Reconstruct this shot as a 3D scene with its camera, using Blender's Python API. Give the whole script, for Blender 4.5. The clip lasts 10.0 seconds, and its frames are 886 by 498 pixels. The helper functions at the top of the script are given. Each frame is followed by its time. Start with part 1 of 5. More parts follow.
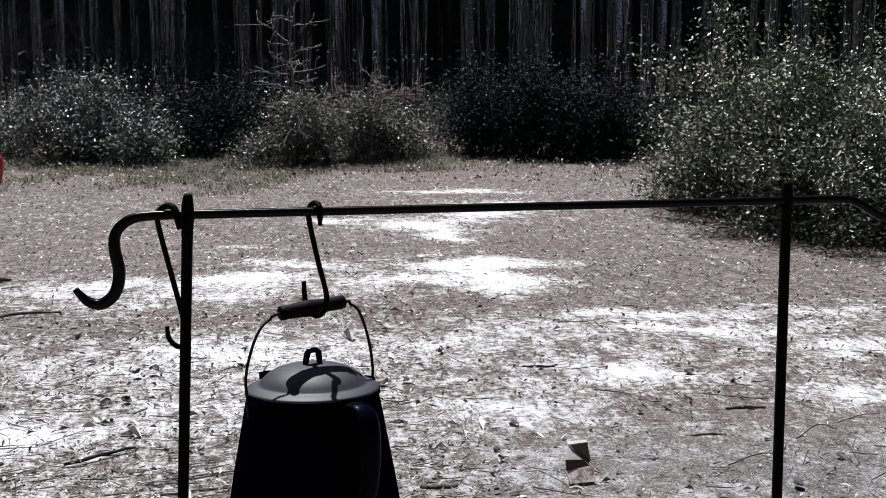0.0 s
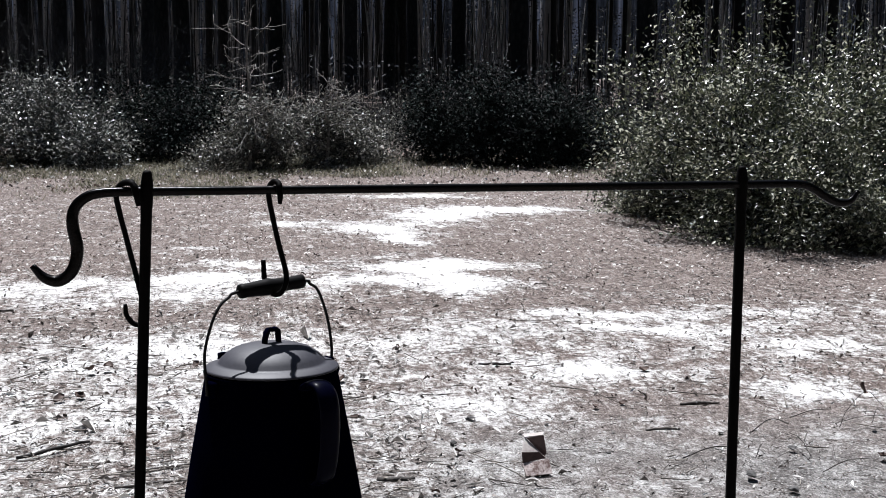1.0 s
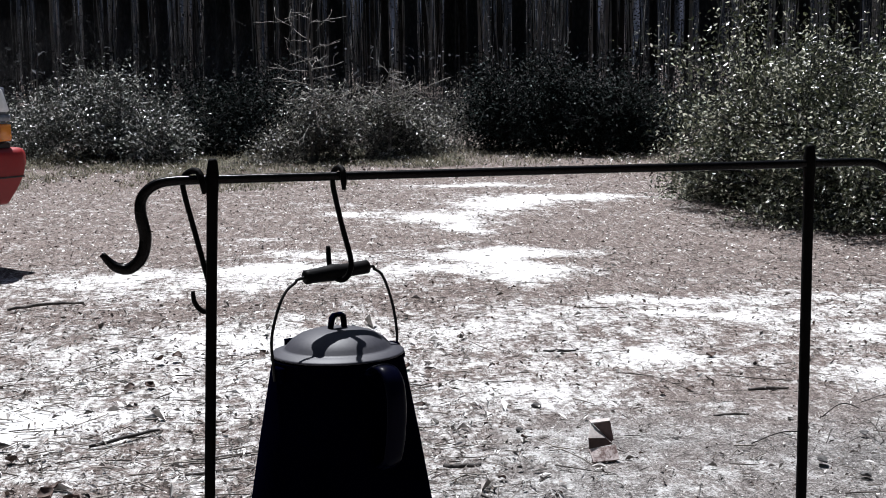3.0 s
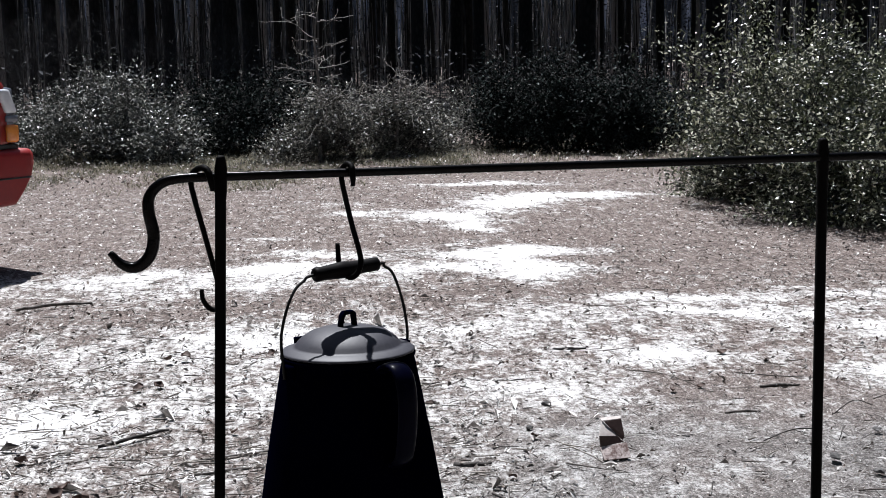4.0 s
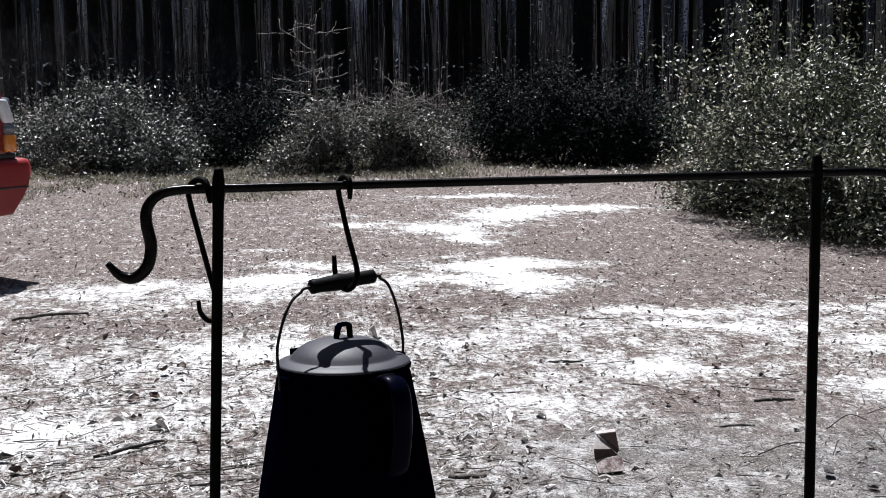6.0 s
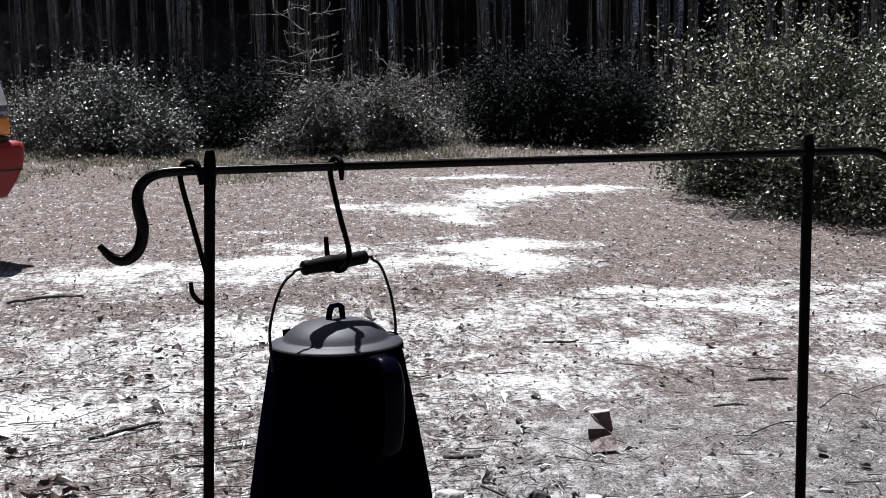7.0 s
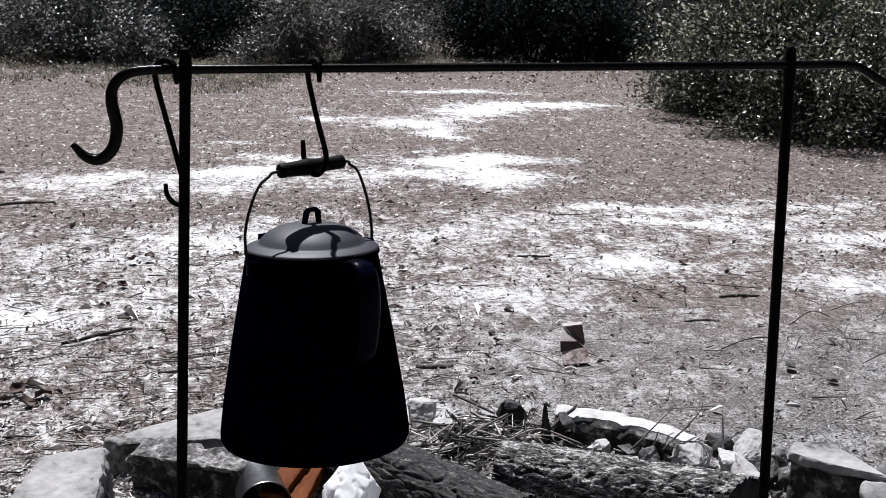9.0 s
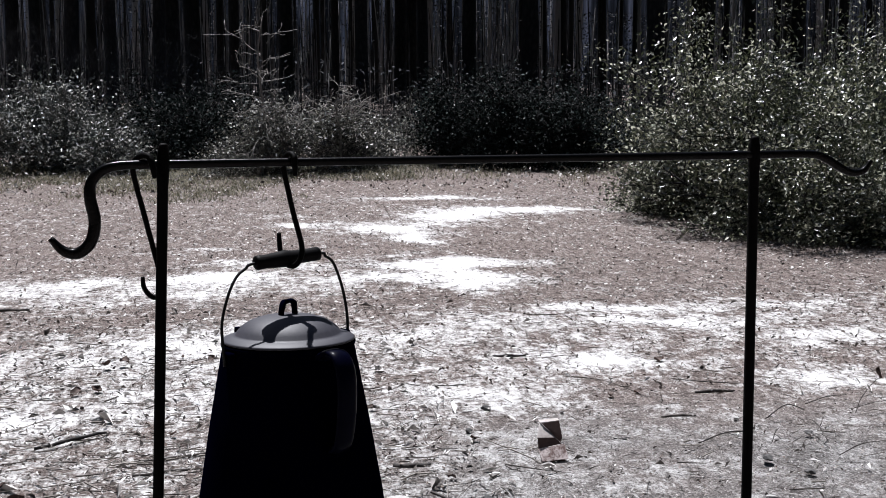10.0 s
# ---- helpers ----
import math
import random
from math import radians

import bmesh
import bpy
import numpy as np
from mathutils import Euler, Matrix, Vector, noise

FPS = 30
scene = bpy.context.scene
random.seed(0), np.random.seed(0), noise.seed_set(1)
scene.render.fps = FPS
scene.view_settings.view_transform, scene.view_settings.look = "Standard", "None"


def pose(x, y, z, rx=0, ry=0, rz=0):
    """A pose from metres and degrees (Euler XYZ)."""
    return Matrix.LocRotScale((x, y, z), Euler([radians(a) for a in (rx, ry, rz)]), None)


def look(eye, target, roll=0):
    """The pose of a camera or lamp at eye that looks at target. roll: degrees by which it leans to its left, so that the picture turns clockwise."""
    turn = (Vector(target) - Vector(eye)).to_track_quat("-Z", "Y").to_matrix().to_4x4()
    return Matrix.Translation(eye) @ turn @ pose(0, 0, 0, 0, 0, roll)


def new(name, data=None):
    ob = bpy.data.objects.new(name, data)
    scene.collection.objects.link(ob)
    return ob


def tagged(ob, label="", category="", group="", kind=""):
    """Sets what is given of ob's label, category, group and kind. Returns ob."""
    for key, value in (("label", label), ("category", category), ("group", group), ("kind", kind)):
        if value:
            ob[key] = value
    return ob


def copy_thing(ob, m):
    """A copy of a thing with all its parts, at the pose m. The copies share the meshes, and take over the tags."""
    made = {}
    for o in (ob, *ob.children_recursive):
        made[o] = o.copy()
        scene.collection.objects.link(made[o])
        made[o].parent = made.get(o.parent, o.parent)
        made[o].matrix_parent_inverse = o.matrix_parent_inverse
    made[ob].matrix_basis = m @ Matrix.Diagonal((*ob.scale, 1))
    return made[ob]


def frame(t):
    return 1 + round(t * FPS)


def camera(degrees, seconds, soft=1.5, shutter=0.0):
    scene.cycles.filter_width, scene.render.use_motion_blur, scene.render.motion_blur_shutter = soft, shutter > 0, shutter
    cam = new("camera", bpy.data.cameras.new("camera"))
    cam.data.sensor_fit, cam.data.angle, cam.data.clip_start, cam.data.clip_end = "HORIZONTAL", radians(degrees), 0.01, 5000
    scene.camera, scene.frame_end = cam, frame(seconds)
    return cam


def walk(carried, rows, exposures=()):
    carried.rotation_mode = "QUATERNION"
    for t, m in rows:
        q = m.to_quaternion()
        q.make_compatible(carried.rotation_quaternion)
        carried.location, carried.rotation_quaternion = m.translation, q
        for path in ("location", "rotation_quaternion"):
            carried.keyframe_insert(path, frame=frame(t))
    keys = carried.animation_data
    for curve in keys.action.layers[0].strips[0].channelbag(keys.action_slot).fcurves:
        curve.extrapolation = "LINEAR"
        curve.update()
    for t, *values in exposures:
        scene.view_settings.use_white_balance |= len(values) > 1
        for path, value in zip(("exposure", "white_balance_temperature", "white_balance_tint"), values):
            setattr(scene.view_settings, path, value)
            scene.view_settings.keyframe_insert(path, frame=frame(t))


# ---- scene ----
cam = camera(39.7, 10.0, soft=0.9)
PATH = [
    (0, (-0.19, 0.222, 0.829), (0.052, 2.184, 0.522), 0.1),
    (0.2, (-0.197, 0.216, 0.823), (0.031, 2.184, 0.547), -0.4),
    (0.5, (-0.202, 0.209, 0.815), (0.076, 2.176, 0.581), 0.3),
    (0.8, (-0.199, 0.211, 0.801), (0.098, 2.17, 0.524), 0.4),
    (1, (-0.196, 0.211, 0.796), (0.118, 2.165, 0.506), 0.7),
    (1.5, (-0.192, 0.213, 0.794), (0.081, 2.17, 0.487), -0.1),
    (2, (-0.196, 0.208, 0.793), (0.058, 2.168, 0.485), 0.1),
    (2.5, (-0.198, 0.21, 0.789), (0.03, 2.174, 0.484), -0.5),
    (3, (-0.197, 0.211, 0.789), (0.015, 2.176, 0.483), -0.5),
    (3.2, (-0.198, 0.214, 0.788), (0.001, 2.181, 0.485), -0.6),
    (4.3, (-0.2, 0.223, 0.784), (0.001, 2.189, 0.476), -0.9),
    (4.5, (-0.201, 0.223, 0.785), (0.004, 2.19, 0.486), -0.8),
    (5, (-0.201, 0.224, 0.785), (0.005, 2.19, 0.485), -0.7),
    (5.5, (-0.202, 0.22, 0.789), (0.004, 2.19, 0.512), -0.3),
    (5.7, (-0.201, 0.218, 0.787), (0.002, 2.187, 0.5), -0.4),
    (6.8, (-0.196, 0.211, 0.786), (0.02, 2.178, 0.497), -0.7),
    (7, (-0.195, 0.213, 0.786), (0.017, 2.176, 0.468), -0.7),
    (7.5, (-0.197, 0.216, 0.781), (0.031, 2.169, 0.415), -0.2),
    (8, (-0.196, 0.215, 0.775), (0.032, 2.153, 0.337), -0.1),
    (8.5, (-0.199, 0.216, 0.776), (0.027, 2.153, 0.336), 0.3),
    (9, (-0.198, 0.218, 0.773), (0.053, 2.151, 0.322), 0.6),
    (9.5, (-0.193, 0.202, 0.752), (0.116, 2.148, 0.412), -0.1),
    (10, (-0.2, 0.198, 0.755), (0.094, 2.157, 0.478), -0.0),
]
walk(cam, [(t, look(e, g, r)) for t, e, g, r in PATH], [(0, 0.69, 6100, 10), (0.9, 0.93, 6100, 10), (2, 0.97, 6100, 10), (5, 0.90, 6100, 10), (7.2, 0.86, 6100, 11), (8.3, 0.73, 6100, 12), (9.5, 0.70, 6100, 12), (10, 0.82, 6100, 12)])

# ---- light ----
SUN_TO = Vector((-0.11, 0.40, 0.90)).normalized()      # towards the sun: behind the stand, and high
world = bpy.data.worlds.new("sky")
scene.world = world
world.use_nodes = True
wn = world.node_tree
sky = wn.nodes.new("ShaderNodeTexSky")
sky.sky_type, sky.sun_disc = "NISHITA", False
sky.sun_elevation = math.asin(SUN_TO.z)
sky.sun_rotation = math.atan2(SUN_TO.x, SUN_TO.y)
wn.links.new(sky.outputs[0], wn.nodes["Background"].inputs[0])
wn.nodes["Background"].inputs[1].default_value = 0.034
sun = new("sun", bpy.data.lights.new("sun", "SUN"))
sun.data.energy, sun.data.angle, sun.data.color = 5.0, radians(0.6), (1.0, 0.975, 0.95)
sun.matrix_world = look((0, 0, 30), Vector((0, 0, 30)) - SUN_TO)

rnd = random.Random(11)
rng = np.random.default_rng(5)


# ---- materials ----
def material(name, stops, scale=8.0, fine=90.0, rough=0.8, bump=0.3, metal=0.0, stretch=(1, 1, 1), spec=0.5,
             island=0.0, objrand=0.0, through_light=0.0, fine_mix=0.35, bump_scale=None, coat=0.0):
    """Noise of two scales between the given colours, with fine relief."""
    m = bpy.data.materials.new(name)
    m.use_nodes = True
    nt = m.node_tree
    n, link = nt.nodes, nt.links.new
    bsdf = n["Principled BSDF"]
    co = n.new("ShaderNodeTexCoord")
    mp = n.new("ShaderNodeMapping")
    mp.inputs["Scale"].default_value = stretch
    link(co.outputs["Object"], mp.inputs[0])
    big = n.new("ShaderNodeTexNoise")
    big.inputs["Scale"].default_value, big.inputs["Detail"].default_value = scale, 5
    link(mp.outputs[0], big.inputs["Vector"])
    small = n.new("ShaderNodeTexNoise")
    small.inputs["Scale"].default_value, small.inputs["Detail"].default_value = fine, 4
    link(mp.outputs[0], small.inputs["Vector"])
    mix = n.new("ShaderNodeMix")
    mix.inputs[0].default_value = fine_mix
    link(big.outputs[0], mix.inputs[2])
    link(small.outputs[0], mix.inputs[3])
    value = mix.outputs[0]
    for amount, node, socket in ((island, "ShaderNodeNewGeometry", "Random Per Island"), (objrand, "ShaderNodeObjectInfo", "Random")):
        if amount:
            src = n.new(node)
            add = n.new("ShaderNodeMath")
            add.operation = "MULTIPLY_ADD"
            add.inputs[1].default_value = amount
            off = n.new("ShaderNodeMath")
            off.operation = "SUBTRACT"
            link(value, off.inputs[0])
            off.inputs[1].default_value = amount / 2
            link(src.outputs[socket], add.inputs[0])
            link(off.outputs[0], add.inputs[2])
            value = add.outputs[0]
    ramp = n.new("ShaderNodeValToRGB")
    el = ramp.color_ramp.elements
    for i, (p, c) in enumerate(stops):
        e = el[i] if i < 2 else el.new(p)
        e.position, e.color = p, (*c, 1)
    link(value, ramp.inputs[0])
    link(ramp.outputs[0], bsdf.inputs["Base Color"])
    bsdf.inputs["Roughness"].default_value = rough
    bsdf.inputs["Metallic"].default_value = metal
    bsdf.inputs["Specular IOR Level"].default_value = spec
    bsdf.inputs["Coat Weight"].default_value = coat
    if bump:
        b = n.new("ShaderNodeBump")
        b.inputs["Strength"].default_value = bump
        b.inputs["Distance"].default_value = 0.004
        if bump_scale:
            t = n.new("ShaderNodeTexNoise")
            t.inputs["Scale"].default_value, t.inputs["Detail"].default_value = bump_scale, 6
            link(mp.outputs[0], t.inputs["Vector"])
            link(t.outputs[0], b.inputs["Height"])
        else:
            link(mix.outputs[0], b.inputs["Height"])
        link(b.outputs[0], bsdf.inputs["Normal"])
    if through_light:
        tr = n.new("ShaderNodeBsdfTranslucent")
        link(ramp.outputs[0], tr.inputs[0])
        ms = n.new("ShaderNodeMixShader")
        ms.inputs[0].default_value = through_light
        link(bsdf.outputs[0], ms.inputs[1])
        link(tr.outputs[0], ms.inputs[2])
        link(ms.outputs[0], n["Material Output"].inputs[0])
    return m


def bark_material(name, dark, light, scale):
    """Plated bark: cells with deep joints between them."""
    m = bpy.data.materials.new(name)
    m.use_nodes = True
    nt = m.node_tree
    n, link = nt.nodes, nt.links.new
    bsdf = n["Principled BSDF"]
    co = n.new("ShaderNodeTexCoord")
    mp = n.new("ShaderNodeMapping")
    mp.inputs["Scale"].default_value = (1, 1, 0.35)
    link(co.outputs["Object"], mp.inputs[0])
    vo = n.new("ShaderNodeTexVoronoi")
    vo.feature = "DISTANCE_TO_EDGE"
    vo.inputs["Scale"].default_value = scale
    link(mp.outputs[0], vo.inputs["Vector"])
    no = n.new("ShaderNodeTexNoise")
    no.inputs["Scale"].default_value, no.inputs["Detail"].default_value = scale * 3, 6
    link(mp.outputs[0], no.inputs["Vector"])
    mu = n.new("ShaderNodeMath")
    mu.operation = "MULTIPLY"
    link(vo.outputs["Distance"], mu.inputs[0])
    link(no.outputs[0], mu.inputs[1])
    ramp = n.new("ShaderNodeValToRGB")
    el = ramp.color_ramp.elements
    el[0].position, el[0].color = 0.01, (*dark, 1)
    el[1].position, el[1].color = 0.22, (*light, 1)
    link(mu.outputs[0], ramp.inputs[0])
    link(ramp.outputs[0], bsdf.inputs["Base Color"])
    bsdf.inputs["Roughness"].default_value = 0.9
    b = n.new("ShaderNodeBump")
    b.inputs["Strength"].default_value, b.inputs["Distance"].default_value = 0.8, 0.12 / scale
    link(mu.outputs[0], b.inputs["Height"])
    link(b.outputs[0], bsdf.inputs["Normal"])
    return m


def ground_material():
    """White sand showing through a bed of brown needles; the share of sand is laid down as an attribute of the sheet."""
    m = bpy.data.materials.new("forest_floor")
    m.use_nodes = True
    nt = m.node_tree
    n, link = nt.nodes, nt.links.new
    bsdf = n["Principled BSDF"]
    co = n.new("ShaderNodeTexCoord")

    def noise_at(scale, stretch=(1, 1, 1), detail=6, rough=0.6):
        mp = n.new("ShaderNodeMapping")
        mp.inputs["Scale"].default_value = stretch
        link(co.outputs["Object"], mp.inputs[0])
        t = n.new("ShaderNodeTexNoise")
        t.inputs["Scale"].default_value, t.inputs["Detail"].default_value = scale, detail
        t.inputs["Roughness"].default_value = rough
        link(mp.outputs[0], t.inputs["Vector"])
        return t.outputs[0]

    def math_node(op, a, b):
        k = n.new("ShaderNodeMath")
        k.operation = op
        for i, v in enumerate((a, b)):
            if isinstance(v, (int, float)):
                k.inputs[i].default_value = v
            else:
                link(v, k.inputs[i])
        return k.outputs[0]

    def ramp_of(v, *stops):
        r = n.new("ShaderNodeValToRGB")
        el = r.color_ramp.elements
        for i, (p, c) in enumerate(stops):
            e = el[i] if i < 2 else el.new(p)
            e.position, e.color = p, (*c, 1)
        link(v, r.inputs[0])
        return r.outputs[0]

    at = n.new("ShaderNodeAttribute")
    at.attribute_name = "sand"
    fleck = noise_at(46, (1.0, 0.9, 1), 8, 0.9)
    mid = noise_at(9, (0.95, 0.85, 1), 8, 0.75)
    grain = noise_at(190, (1.1, 0.8, 1), 5, 0.85)
    v = math_node("ADD", at.outputs["Fac"], math_node("MULTIPLY", math_node("SUBTRACT", fleck, 0.5), 2.7))
    v = math_node("ADD", v, math_node("MULTIPLY", math_node("SUBTRACT", mid, 0.5), 2.5))
    v = math_node("ADD", v, math_node("MULTIPLY", math_node("SUBTRACT", noise_at(17, (0.9, 0.8, 1), 6, 0.8), 0.5), 1.6))
    mask = n.new("ShaderNodeMapRange")
    mask.interpolation_type = "SMOOTHSTEP"
    mask.inputs[1].default_value, mask.inputs[2].default_value = 0.22, 0.68
    long = noise_at(30, (1.0, 0.22, 1), 6, 0.8)
    v = math_node("ADD", v, math_node("MULTIPLY", math_node("SUBTRACT", long, 0.5), 1.0))
    link(v, mask.inputs[0])
    speck = math_node("ADD", math_node("ADD", math_node("MULTIPLY", fleck, 0.41), math_node("MULTIPLY", grain, 0.41)), math_node("MULTIPLY", long, 0.18))
    litter = ramp_of(speck, (0.42, (0.015, 0.012, 0.011)), (0.50, (0.116, 0.090, 0.080)), (0.57, (0.30, 0.262, 0.245)))
    dirty = ramp_of(speck, (0.425, (0.030, 0.027, 0.025)), (0.478, (0.26, 0.243, 0.232)), (0.55, (0.52, 0.512, 0.502)))
    clean = ramp_of(speck, (0.37, (0.30, 0.29, 0.28)), (0.50, (0.60, 0.592, 0.582)))
    pure = n.new("ShaderNodeMapRange")
    pure.interpolation_type = "SMOOTHSTEP"
    pure.inputs[1].default_value, pure.inputs[2].default_value = 0.55, 1.05
    link(v, pure.inputs[0])
    two = n.new("ShaderNodeMix")
    two.data_type = "RGBA"
    link(pure.outputs[0], two.inputs[0])
    link(dirty, two.inputs[6])
    link(clean, two.inputs[7])
    sand = two.outputs[2]
    mix = n.new("ShaderNodeMix")
    mix.data_type = "RGBA"
    link(mask.outputs[0], mix.inputs[0])
    link(litter, mix.inputs[6])
    link(sand, mix.inputs[7])
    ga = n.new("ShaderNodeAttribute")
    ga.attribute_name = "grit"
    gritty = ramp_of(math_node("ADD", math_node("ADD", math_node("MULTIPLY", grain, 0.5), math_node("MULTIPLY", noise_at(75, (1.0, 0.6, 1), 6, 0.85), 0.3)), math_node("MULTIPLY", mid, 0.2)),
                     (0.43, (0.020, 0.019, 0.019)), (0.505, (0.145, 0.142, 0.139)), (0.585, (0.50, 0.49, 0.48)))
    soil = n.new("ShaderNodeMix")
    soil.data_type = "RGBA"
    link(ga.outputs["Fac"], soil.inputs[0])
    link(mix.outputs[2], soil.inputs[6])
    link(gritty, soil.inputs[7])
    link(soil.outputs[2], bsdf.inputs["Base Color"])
    bsdf.inputs["Roughness"].default_value = 0.95
    bsdf.inputs["Specular IOR Level"].default_value = 0.2
    b = n.new("ShaderNodeBump")
    b.inputs["Strength"].default_value, b.inputs["Distance"].default_value = 0.6, 0.010
    link(math_node("ADD", fleck, math_node("MULTIPLY", grain, 0.35)), b.inputs["Height"])
    link(b.outputs[0], bsdf.inputs["Normal"])
    return m


M_GROUND = ground_material()
M_IRON = material("forged_iron", [(0.35, (0.0010, 0.0009, 0.0009)), (0.7, (0.0035, 0.003, 0.0027))], 30, 220, 0.27, 0.25, 0.0, spec=0.12)
M_IRONDULL = material("sooty_iron", [(0.35, (0.0009, 0.0009, 0.0009)), (0.7, (0.0040, 0.0034, 0.0031))], 30, 220, 0.62, 0.5, 0.0, spec=0.04)
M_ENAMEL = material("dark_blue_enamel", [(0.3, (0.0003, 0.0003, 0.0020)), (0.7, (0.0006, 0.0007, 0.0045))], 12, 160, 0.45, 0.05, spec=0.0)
M_HANDLE = material("glossy_handle_enamel", [(0.3, (0.0008, 0.0009, 0.004)), (0.7, (0.0016, 0.0018, 0.008))], 12, 160, 0.30, 0.05, spec=0.022)
# lid enamel set lighter than the body's
M_LID = material("lighter_lid_enamel", [(0.3, (0.016, 0.016, 0.024)), (0.75, (0.040, 0.039, 0.048))], 14, 200, 0.58, 0.08, spec=0.4)
M_WIRE = material("blackened_wire", [(0.3, (0.002, 0.002, 0.002)), (0.7, (0.006, 0.006, 0.006))], 40, 200, 0.5, 0.2, 0.0, spec=0.15)
M_GRIP = material("charred_wood_grip", [(0.3, (0.0012, 0.0012, 0.0012)), (0.7, (0.004, 0.0038, 0.004))], 30, 140, 0.55, 0.4, stretch=(0.3, 1, 1), spec=0.06)
M_STONE = material("pale_limestone", [(0.30, (0.20, 0.19, 0.18)), (0.5, (0.38, 0.37, 0.36)), (0.68, (0.52, 0.51, 0.50))], 7, 70, 0.9, 0.9, objrand=0.10, bump_scale=45)
M_SLAB = material("weathered_flat_stone", [(0.38, (0.04, 0.038, 0.036)), (0.46, (0.19, 0.184, 0.178)), (0.70, (0.36, 0.35, 0.34))], 9, 80, 0.9, 0.9, bump_scale=50)
M_SOOTY = material("sooty_stone", [(0.38, (0.016, 0.015, 0.015)), (0.5, (0.085, 0.081, 0.079)), (0.66, (0.33, 0.32, 0.315))], 13, 95, 0.9, 1.0, objrand=0.1, bump_scale=60)
# shade of the near sides is put into this sooty black
M_BRICK = material("burnt_shaded_block", [(0.40, (0.006, 0.006, 0.006)), (0.52, (0.034, 0.031, 0.029)), (0.62, (0.24, 0.23, 0.22))], 34, 150, 0.95, 1.0, bump_scale=90)
# lighter tone for the brick's sunlit top
M_CRUMB = material("sunlit_crumbled_brick", [(0.40, (0.025, 0.023, 0.022)), (0.52, (0.11, 0.104, 0.10)), (0.66, (0.32, 0.31, 0.30))], 40, 160, 0.95, 1.0, bump_scale=120)
M_LOGBARK = material("log_bark", [(0.42, (0.006, 0.0055, 0.005)), (0.51, (0.080, 0.075, 0.071)), (0.63, (0.42, 0.405, 0.39))], 130, 520, 0.9, 0.6, stretch=(1, 1, 0.35), fine_mix=0.4)
M_TWIGLEAF = material("dry_brown_leaf", [(0.2, (0.008, 0.008, 0.007)), (0.5, (0.045, 0.046, 0.037)), (0.74, (0.13, 0.13, 0.105)), (0.92, (0.40, 0.39, 0.345))], 2, 40, 0.40, 0.0, island=1.0, through_light=0.2, spec=0.8)
M_CHARBARK = material("charred_log_bark", [(0.44, (0.003, 0.003, 0.003)), (0.56, (0.018, 0.017, 0.016)), (0.70, (0.18, 0.17, 0.16))], 130, 520, 0.85, 0.6, stretch=(1, 1, 0.3), fine_mix=0.4)
M_CHAR = material("charred_wood", [(0.3, (0.008, 0.008, 0.008)), (0.7, (0.05, 0.046, 0.044))], 18, 120, 0.75, 1.0, stretch=(0.2, 1, 1))
M_TWIG = material("dry_twig", [(0.3, (0.022, 0.018, 0.015)), (0.55, (0.075, 0.062, 0.053)), (0.8, (0.26, 0.235, 0.21))], 25, 180, 0.85, 0.5, island=0.55, objrand=0.4)
M_STICK = material("weathered_dark_stick", [(0.3, (0.012, 0.010, 0.009)), (0.6, (0.045, 0.038, 0.034)), (0.85, (0.20, 0.18, 0.165))], 30, 180, 0.85, 0.6, objrand=0.4)
M_PILE = material("mixed_burnt_twig", [(0.2, (0.010, 0.009, 0.009)), (0.42, (0.06, 0.052, 0.047)), (0.62, (0.22, 0.20, 0.185)), (0.85, (0.48, 0.455, 0.43))], 25, 180, 0.85, 0.4, island=1.0)
M_NEEDLE = material("pine_needle_litter", [(0.25, (0.018, 0.015, 0.013)), (0.5, (0.11, 0.092, 0.083)), (0.72, (0.32, 0.295, 0.275)), (0.9, (0.55, 0.52, 0.49))], 12, 120, 0.75, 0.0, island=0.9)
M_CHIP = material("pale_bark_chip", [(0.2, (0.09, 0.077, 0.068)), (0.5, (0.32, 0.30, 0.285)), (0.85, (0.76, 0.74, 0.72))], 30, 160, 0.8, 0.3, island=0.8)
M_FLAKE = material("dry_leaf_litter", [(0.2, (0.022, 0.016, 0.013)), (0.42, (0.12, 0.085, 0.070)), (0.65, (0.34, 0.30, 0.275)), (0.95, (0.58, 0.56, 0.54))], 12, 120, 0.7, 0.3, island=1.0, through_light=0.15)
M_GRASS = material("dry_grass", [(0.2, (0.035, 0.036, 0.020)), (0.5, (0.085, 0.080, 0.047)), (0.85, (0.22, 0.195, 0.14))], 3, 40, 0.8, 0.0, island=0.8, through_light=0.3)
# the few palest leaves carry painted sun glints
M_LEAF = material("evergreen_leaf_glints", [(0.2, (0.014, 0.019, 0.009)), (0.5, (0.034, 0.040, 0.018)), (0.74, (0.115, 0.12, 0.07)), (0.92, (0.54, 0.54, 0.44))], 2, 40, 0.33, 0.0, island=1.0, through_light=0.35, spec=1.0)
# shaded copy of the shrub leaf: the shade is put into the colour
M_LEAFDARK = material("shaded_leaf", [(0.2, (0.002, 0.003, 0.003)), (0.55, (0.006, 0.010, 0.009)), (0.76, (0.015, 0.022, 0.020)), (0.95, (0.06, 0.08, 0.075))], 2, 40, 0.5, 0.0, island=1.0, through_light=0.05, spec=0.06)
# top of this ramp also paints glints, on the left shrubs
M_LEAFLEFT = material("waxy_leaf_glints", [(0.2, (0.008, 0.010, 0.008)), (0.5, (0.020, 0.024, 0.020)), (0.74, (0.075, 0.08, 0.07)), (0.92, (0.48, 0.48, 0.45))], 2, 40, 0.36, 0.0, island=1.0, through_light=0.3, spec=0.9)
